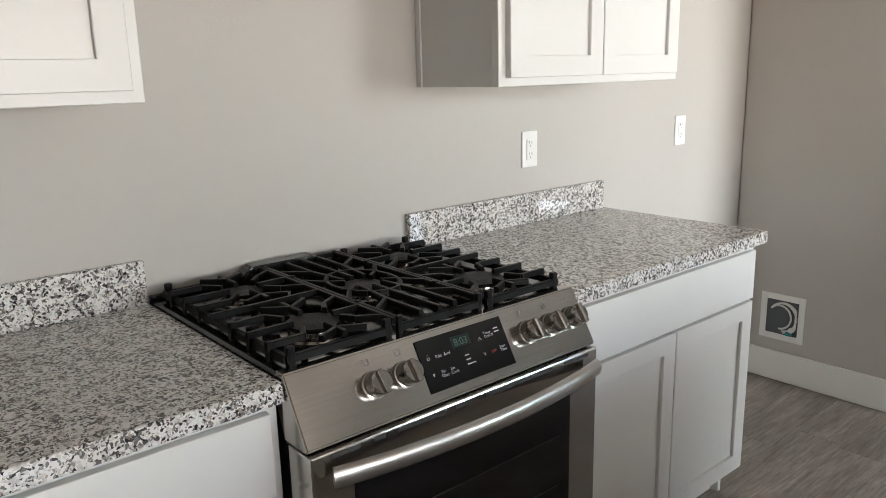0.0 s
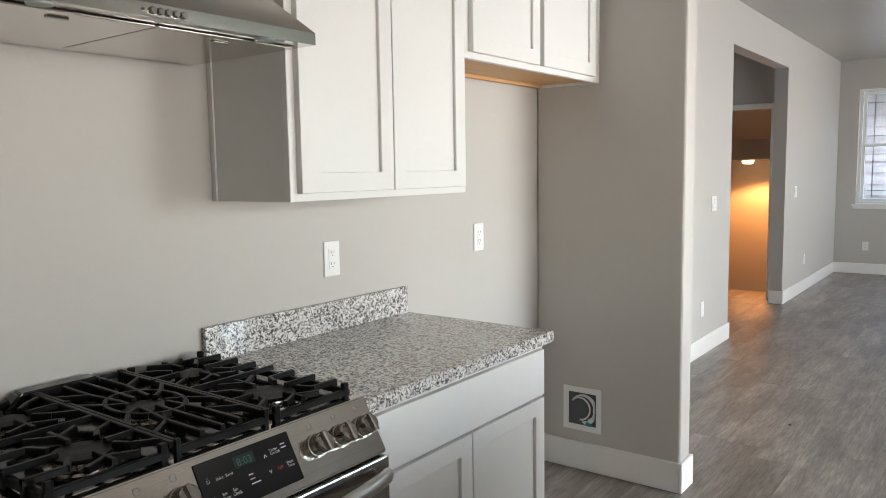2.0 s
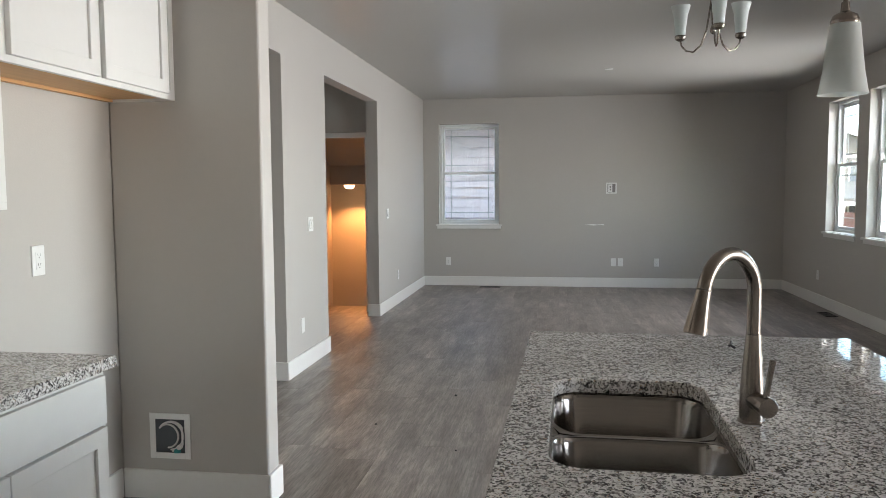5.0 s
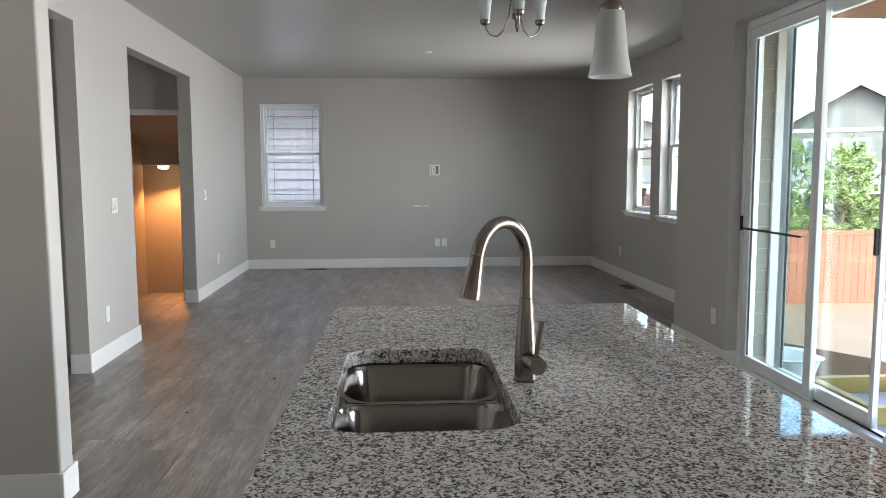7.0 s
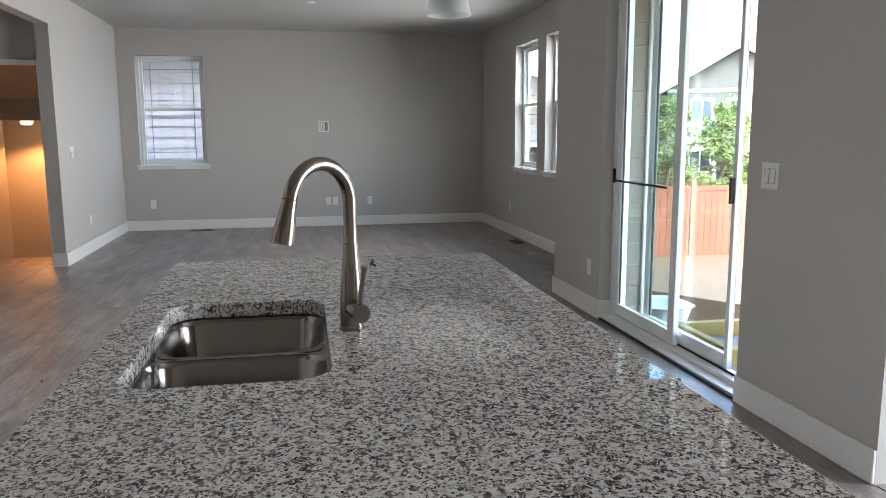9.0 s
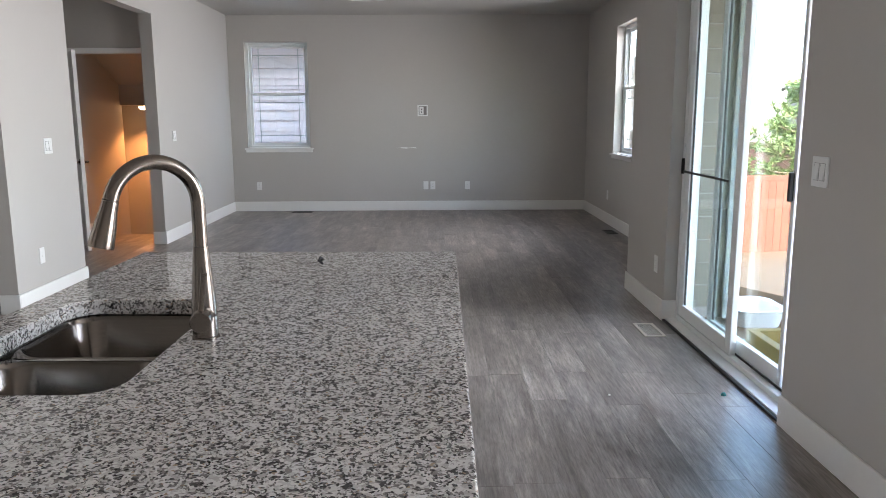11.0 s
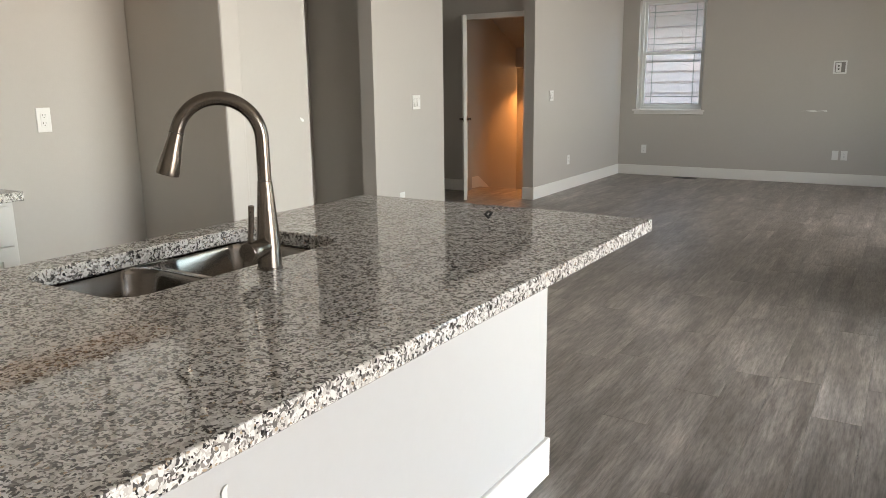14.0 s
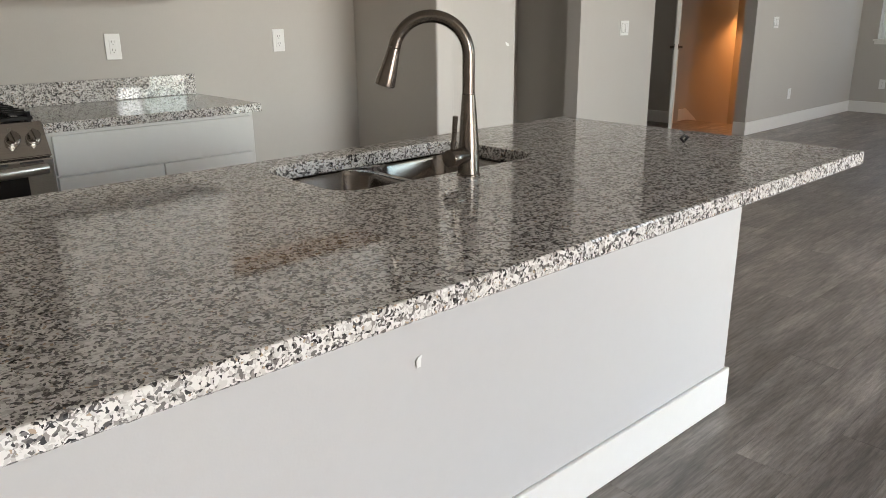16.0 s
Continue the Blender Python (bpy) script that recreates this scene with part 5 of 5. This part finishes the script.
bm = bmesh.new()
gx = [-260 + 20 * k for k in range(11)] + [-40 + 1.6 * k for k in range(1, 51)] + [40 + 24 * k for k in range(1, 11)]
gy = [-260 + 24 * k for k in range(10)] + [-32 + 1.3 * k for k in range(1, 31)] + [12, 20, 40, 80, 160, 260]
vs = {}
for i, x in enumerate(gx):
    for j, y in enumerate(gy):
        inside = -2.2 < x < 11.9 and (-5.3 if x < 2.8 else -3.9) < y < 9
        z = ground_z(x, y) + (0 if abs(x) > 60 else 0.05 * noise.noise((x * 0.5, y * 0.5, 0)))
        vs[i, j] = bm.verts.new((x, y, min(z, -2.6) if inside else z))
for i in range(len(gx) - 1):
    for j in range(len(gy) - 1):
        bm.faces.new((vs[i, j], vs[i + 1, j], vs[i + 1, j + 1], vs[i, j + 1])).smooth = True
solo("ground", bm, DIRT, "bare sandy dirt of an unfinished back yard", "ground", kind="structure")
solo("patio", boxes((2.76, 5.25, -4.9, SY - 0.2, -0.3, GZ), bevel=0.01), CONCRETE, "grey concrete patio slab outside the sliding door", "patio", kind="structure")
# patio roof
roof = thing("patio_roof", (4.4, -3.9, 2.6), "brown wooden patio roof over the sliding door", "roof", kind="structure")
for k in range(18):
    part("soffit_board", boxes((2.76, 6.1, SY - 0.2 - 0.105 * (k + 1), SY - 0.2 - 0.105 * k - 0.006, 2.62, 2.64)), SOFFIT, roof)
part("fascia", boxes((2.76, 6.15, -4.96, -4.905, 2.50, 2.86), bevel=0.005), SOFFIT, roof)
part("roof_deck", boxes((2.76, 6.15, -4.95, SY - 0.2, 2.70, 2.80)), SHINGLE, roof)


def lap_wall(parent, axis, plane, way, lo, hi, z0, z1, mat, step=0.18, lap=0.022):
    """Overlapping siding boards on one face."""
    k, z = 0, z0
    while z < z1:
        t = min(z + step, z1 + 0.02)
        a, b = plane + way * lap, plane + way * 0.006
        bm = bmesh.new()
        if axis == "x":
            prism(bm, [(plane, lo, z + 0.009), (a, lo, z + 0.009), (b, lo, t), (plane, lo, t)], (0, hi - lo, 0))
        else:
            prism(bm, [(lo, plane, z), (lo, a, z), (lo, b, t), (lo, plane, t)], (hi - lo, 0, 0))
        part("siding_board", bm, mat, parent)
        z += step


clad = structure("exterior_cladding", boxes((JX - 0.19, JX - 0.15, LY - 0.115, LY - 0.02, -0.2, 2.62), (JX - 0.165, JX - 0.06, LY - 0.13, LY - 0.09, -0.2, 2.62), bevel=0.003), TRIM, "tan lap siding with a pale corner board outside", "siding")
lap_wall(clad, "x", JX - 0.15, -1, LY - 0.02, SY - 0.2, -0.12, 2.6, SIDING_TAN)

# fence along the yard
FXF = 14.6
fence = thing("fence", (FXF, -15, -1.25), "red-brown stained wooden privacy fence", "fence")
k = 0
y = -4.2
rnd_f = random.Random(3)
while y > -30:
    z = ground_z(FXF, y) - 0.02
    if k % 16 == 0:
        part("post", boxes((FXF - 0.06, FXF + 0.05, y - 0.055, y + 0.055, z - 0.1, z + 1.62), bevel=0.006), FENCE, fence)
    h = 1.50 + rnd_f.uniform(-0.008, 0.008)
    part("board", boxes((FXF - 0.02, FXF, y - 0.142, y - 0.003, z, z + h)), FENCE, fence)
    y -= 0.145
    k += 1
for zz in (0.25, 0.75, 1.25):
    part("rail", boxes((FXF + 0.001, FXF + 0.04, -30, -4.1, -1.23 + zz, -1.23 + zz + 0.09)), FENCE, fence)
part("top_rail", boxes((FXF - 0.035, FXF - 0.021, -30, -4.1, -1.22 + 1.36, -1.22 + 1.45), bevel=0.004), FENCE, fence)
fence2 = thing("fence", (26, -17, -1.25), "red-brown wooden fence of the next yard", "fence")
for q in range(70):
    part("board", boxes((24 + 0.2 * q, 24.19 + 0.2 * q, -13.5, -13.47, -1.3, 0.35)), FENCE, fence2)

# neighbouring house seen through the end window
nb = thing("neighbour_house", (17, 1, -0.6), "pale lap-sided neighbouring house with a white eave", "house")
part("wall", boxes((14.6, 22, -3.9, 9, -0.8, 2.75)), SIDING_PINK, nb)
lap_wall(nb, "x", 14.6, -1, -3.9, 9, -0.6, 2.7, SIDING_PINK, 0.19, 0.032)
part("eave", boxes((14.15, 22, -4.2, 9.3, 2.75, 2.95), bevel=0.01), TRIM, nb, "white eave and gutter")
bm = prism(bmesh.new(), [(14.1, -4.3, 2.95), (22.2, -4.3, 2.95), (18.1, -4.3, 5.0)], (0, 13.7, 0))
part("roof", bm, SHINGLE, nb)


def house(at, yaw, w, dd, wall_h, rise, mat, label, porch=False):
    """A two-storey house: walls, gable roof with overhang, trimmed windows, perhaps a porch with white posts. Its front faces -x before the turn."""
    h = thing("house", (0, 0, 0), label, "house", "houses beyond the fence")
    part("wall", prism(bmesh.new(), [(0, -w / 2, 0), (0, w / 2, 0), (0, w / 2, wall_h), (0, 0, wall_h + rise), (0, -w / 2, wall_h)], (dd, 0, 0)), mat, h)
    for s in (-1, 1):
        o = 0.45
        a = Vector((0, s * (w / 2 + o), wall_h - o * rise / (w / 2)))
        b = Vector((0, 0, wall_h + rise))
        part("roof", prism(bmesh.new(), [(-0.5, a.y, a.z + 0.02), (-0.5, b.y, b.z + 0.02), (-0.5, b.y, b.z + 0.2), (-0.5, a.y, a.z + 0.2)], (dd + 1, 0, 0)), SHINGLE, h)
        part("bargeboard", prism(bmesh.new(), [(-0.56, a.y, a.z - 0.02), (-0.56, b.y, b.z - 0.02), (-0.56, b.y, b.z + 0.22), (-0.56, a.y, a.z + 0.22)], (0.06, 0, 0)), TRIM, h)
    part("gable_band", boxes((-0.05, 0, -w / 2, w / 2, wall_h - 0.15, wall_h), bevel=0.01), TRIM, h)
    for wy in (-w / 4, w / 4, 0):
        for z0 in (1.1, wall_h - 1.75):
            if wy == 0 and z0 < 2:
                continue
            win = part("window", boxes((-0.07, 0, wy - 0.55, wy + 0.55, z0 - 0.1, z0 + 1.3), bevel=0.01), TRIM, h)
            part("pane", boxes((-0.08, -0.071, wy - 0.44, wy - 0.03, z0, z0 + 1.2)), FARGLASS, win)
            part("pane", boxes((-0.08, -0.071, wy + 0.03, wy + 0.44, z0, z0 + 1.2)), FARGLASS, win)
    if porch:
        part("porch_roof", prism(bmesh.new(), [(-2.6, -w / 2, 2.5), (0, -w / 2, 3.5), (0, -w / 2, 3.3), (-2.6, -w / 2, 2.3)], (0, w, 0)), SHINGLE, h)
        part("porch_beam", boxes((-2.6, -2.4, -w / 2, w / 2, 2.1, 2.4), bevel=0.01), TRIM, h)
        for q in (-w / 2 + 0.1, -w / 6, w / 6, w / 2 - 0.1):
            part("porch_post", boxes((-2.58, -2.42, q - 0.08, q + 0.08, 0, 2.12), bevel=0.01), TRIM, h)
    h.matrix_basis = pose(*at, 0, 0, yaw)
    return h


house((33, -21.5, -1.6), -28, 6.5, 9, 5.0, 1.9, SIDING_GREY, "grey two-storey house with a gable roof and porch", True)
house((37, -30, -1.6), -32, 11, 10, 5.2, 1.8, SIDING_TAUPE, "tan two-storey house with white porch posts", True)
house((48, -15, -1.6), -15, 11, 9, 5.0, 2.0, SIDING_TAUPE, "tan two-storey house across the yards", True)
house((52, -32, -1.6), -25, 12, 9, 5.0, 2.0, SIDING_GREY, "grey two-storey house far beyond the fence")


def pine(at, height, spread, seed):
    """A young conifer: tapered leaning trunk, whorled limbs, many needle tufts."""
    r = random.Random(seed)
    t = thing("tree", at, "bushy young green pine tree behind the fence", "tree")
    bx, by, bz = at
    trunk = bmesh.new()
    tube(trunk, [(bx + 0.05 * math.sin(k), by + 0.05 * math.cos(2 * k), bz - 0.1 + height * k / 8) for k in range(9)], [0.11 * (1 - k / 8.6) for k in range(9)], 10)
    crown = bmesh.new()
    for k in range(46):
        f = 0.22 + 0.76 * k / 45
        z = bz + height * f
        reach = spread * (1 - f) ** 0.55 * r.uniform(0.55, 1.0) + 0.12
        a = r.uniform(0, 6.283)
        lift = r.uniform(0.1, 0.5)
        end = Vector((bx + reach * math.cos(a), by + reach * math.sin(a), z + reach * lift))
        tube(trunk, [(bx, by, z), (bx + 0.5 * reach * math.cos(a), by + 0.5 * reach * math.sin(a), z + 0.3 * reach * lift), end], [0.028, 0.018, 0.006], 6)
        for q in range(11):
            s = r.uniform(0.3, 1.08)
            c = Vector((bx, by, z)).lerp(end, s) + Vector((r.gauss(0, 0.10), r.gauss(0, 0.10), r.gauss(0, 0.08)))
            for w in range(13):
                dirn = Vector((r.gauss(0, 1), r.gauss(0, 1), r.gauss(0.4, 0.8))).normalized()
                sd = dirn.orthogonal().normalized() * 0.022
                tip = c + dirn * r.uniform(0.10, 0.2)
                crown.faces.new([crown.verts.new(p) for p in (c - sd, c + sd, tip)])
    part("trunk", trunk, BARK, t)
    tagged(part("crown", crown, LEAF, t), kind="stuff")


pine((17.2, -9.6, -1.25), 3.35, 1.5, 5)
pine((17.6, -11.3, -1.25), 3.2, 1.35, 9)
# small things on the patio
sand = thing("sand_frame", (4.75, -3.66, GZ), "yellow timber form lying at the patio edge", "timber")
part("side", boxes((4.46, 5.06, -3.38, -3.32, GZ, GZ + 0.11), bevel=0.004), YELLOW, sand)
part("side", boxes((4.46, 5.06, -4.02, -3.96, GZ, GZ + 0.11), bevel=0.004), YELLOW, sand)
part("end", boxes((4.40, 4.46, -4.02, -3.32, GZ, GZ + 0.11), bevel=0.004), YELLOW, sand)
part("end", boxes((5.06, 5.12, -4.02, -3.32, GZ, GZ + 0.11), bevel=0.004), YELLOW, sand)
bm = bmesh.new()
vsr = loops(bm, [rounded(6.20 + i, 6.72 - i, -4.15 + i, -3.72 - i, 0.14, z) for i, z in ((0.03, -0.34), (0.0, -0.20), (-0.02, -0.19), (0.03, -0.195), (0.07, -0.30))])
bm.faces.new(vsr[-1])
solo("plastic_tub", bm, PLASTIC, "pale oval plastic tub standing on the dirt", "tub")

# ---- floor planks ----
PW, PL = 0.18, 1.22
planks = structure("floor", boxes((WX, WX + 0.01, SY, SY + 0.01, -0.008, -0.0075)), SUBFLOOR, "grey-brown wood-look vinyl plank floor with scattered debris", "floor")


def plank_mesh(length):
    bm = bmesh.new()
    g, c = 0.0003, 0.0012
    x0, x1, y0, y1 = g, length - g, g, PW - g
    low = [bm.verts.new(p) for p in ((x0, y0, -0.006), (x1, y0, -0.006), (x1, y1, -0.006), (x0, y1, -0.006))]
    mid = [bm.verts.new(p) for p in ((x0, y0, -0.0007), (x1, y0, -0.0007), (x1, y1, -0.0007), (x0, y1, -0.0007))]
    top = [bm.verts.new(p) for p in ((x0 + c, y0 + c, 0), (x1 - c, y0 + c, 0), (x1 - c, y1 - c, 0), (x0 + c, y1 - c, 0))]
    for a, b in ((low, mid), (mid, top)):
        for k in range(4):
            bm.faces.new((a[k], a[(k + 1) % 4], b[(k + 1) % 4], b[k]))
    bm.faces.new(top)
    return bm


whole = bpy.data.meshes.new("plank")
bm = plank_mesh(PL)
bm.to_mesh(whole), bm.free()
whole.materials.append(FLOOR)
rest = bmesh.new()
rnd = random.Random(7)
count = 0
y = SY - 4 * PW
while y < 3.4:
    x0, x1 = (JX, EX) if y < SY - 0.01 else (WX, EX) if y < NY - 0.02 else (4.2, 9.25)
    x = x0 - rnd.random() * (PL - 0.2)
    while x < x1 - 0.01:
        a, b = max(x, x0), min(x + PL, x1)
        if count < 300 and 0.3 < b and a < 9.6 and y < NY - 0.02 and y > SY - 0.3:
            me = whole
            if b - a < PL - 0.001:
                me = bpy.data.meshes.new("plank")
                bm = plank_mesh(b - a)
                bm.to_mesh(me), bm.free()
                me.materials.append(FLOOR)
            ob = new("plank", me)
            ob.location, ob.parent = (a, y, 0), planks
            count += 1
        else:
            merge(rest, plank_mesh(b - a), Matrix.Translation((a, y, 0)))
        x += PL
    y += PW
tagged(part("plank_rest", rest, FLOOR_REST, planks), kind="stuff")
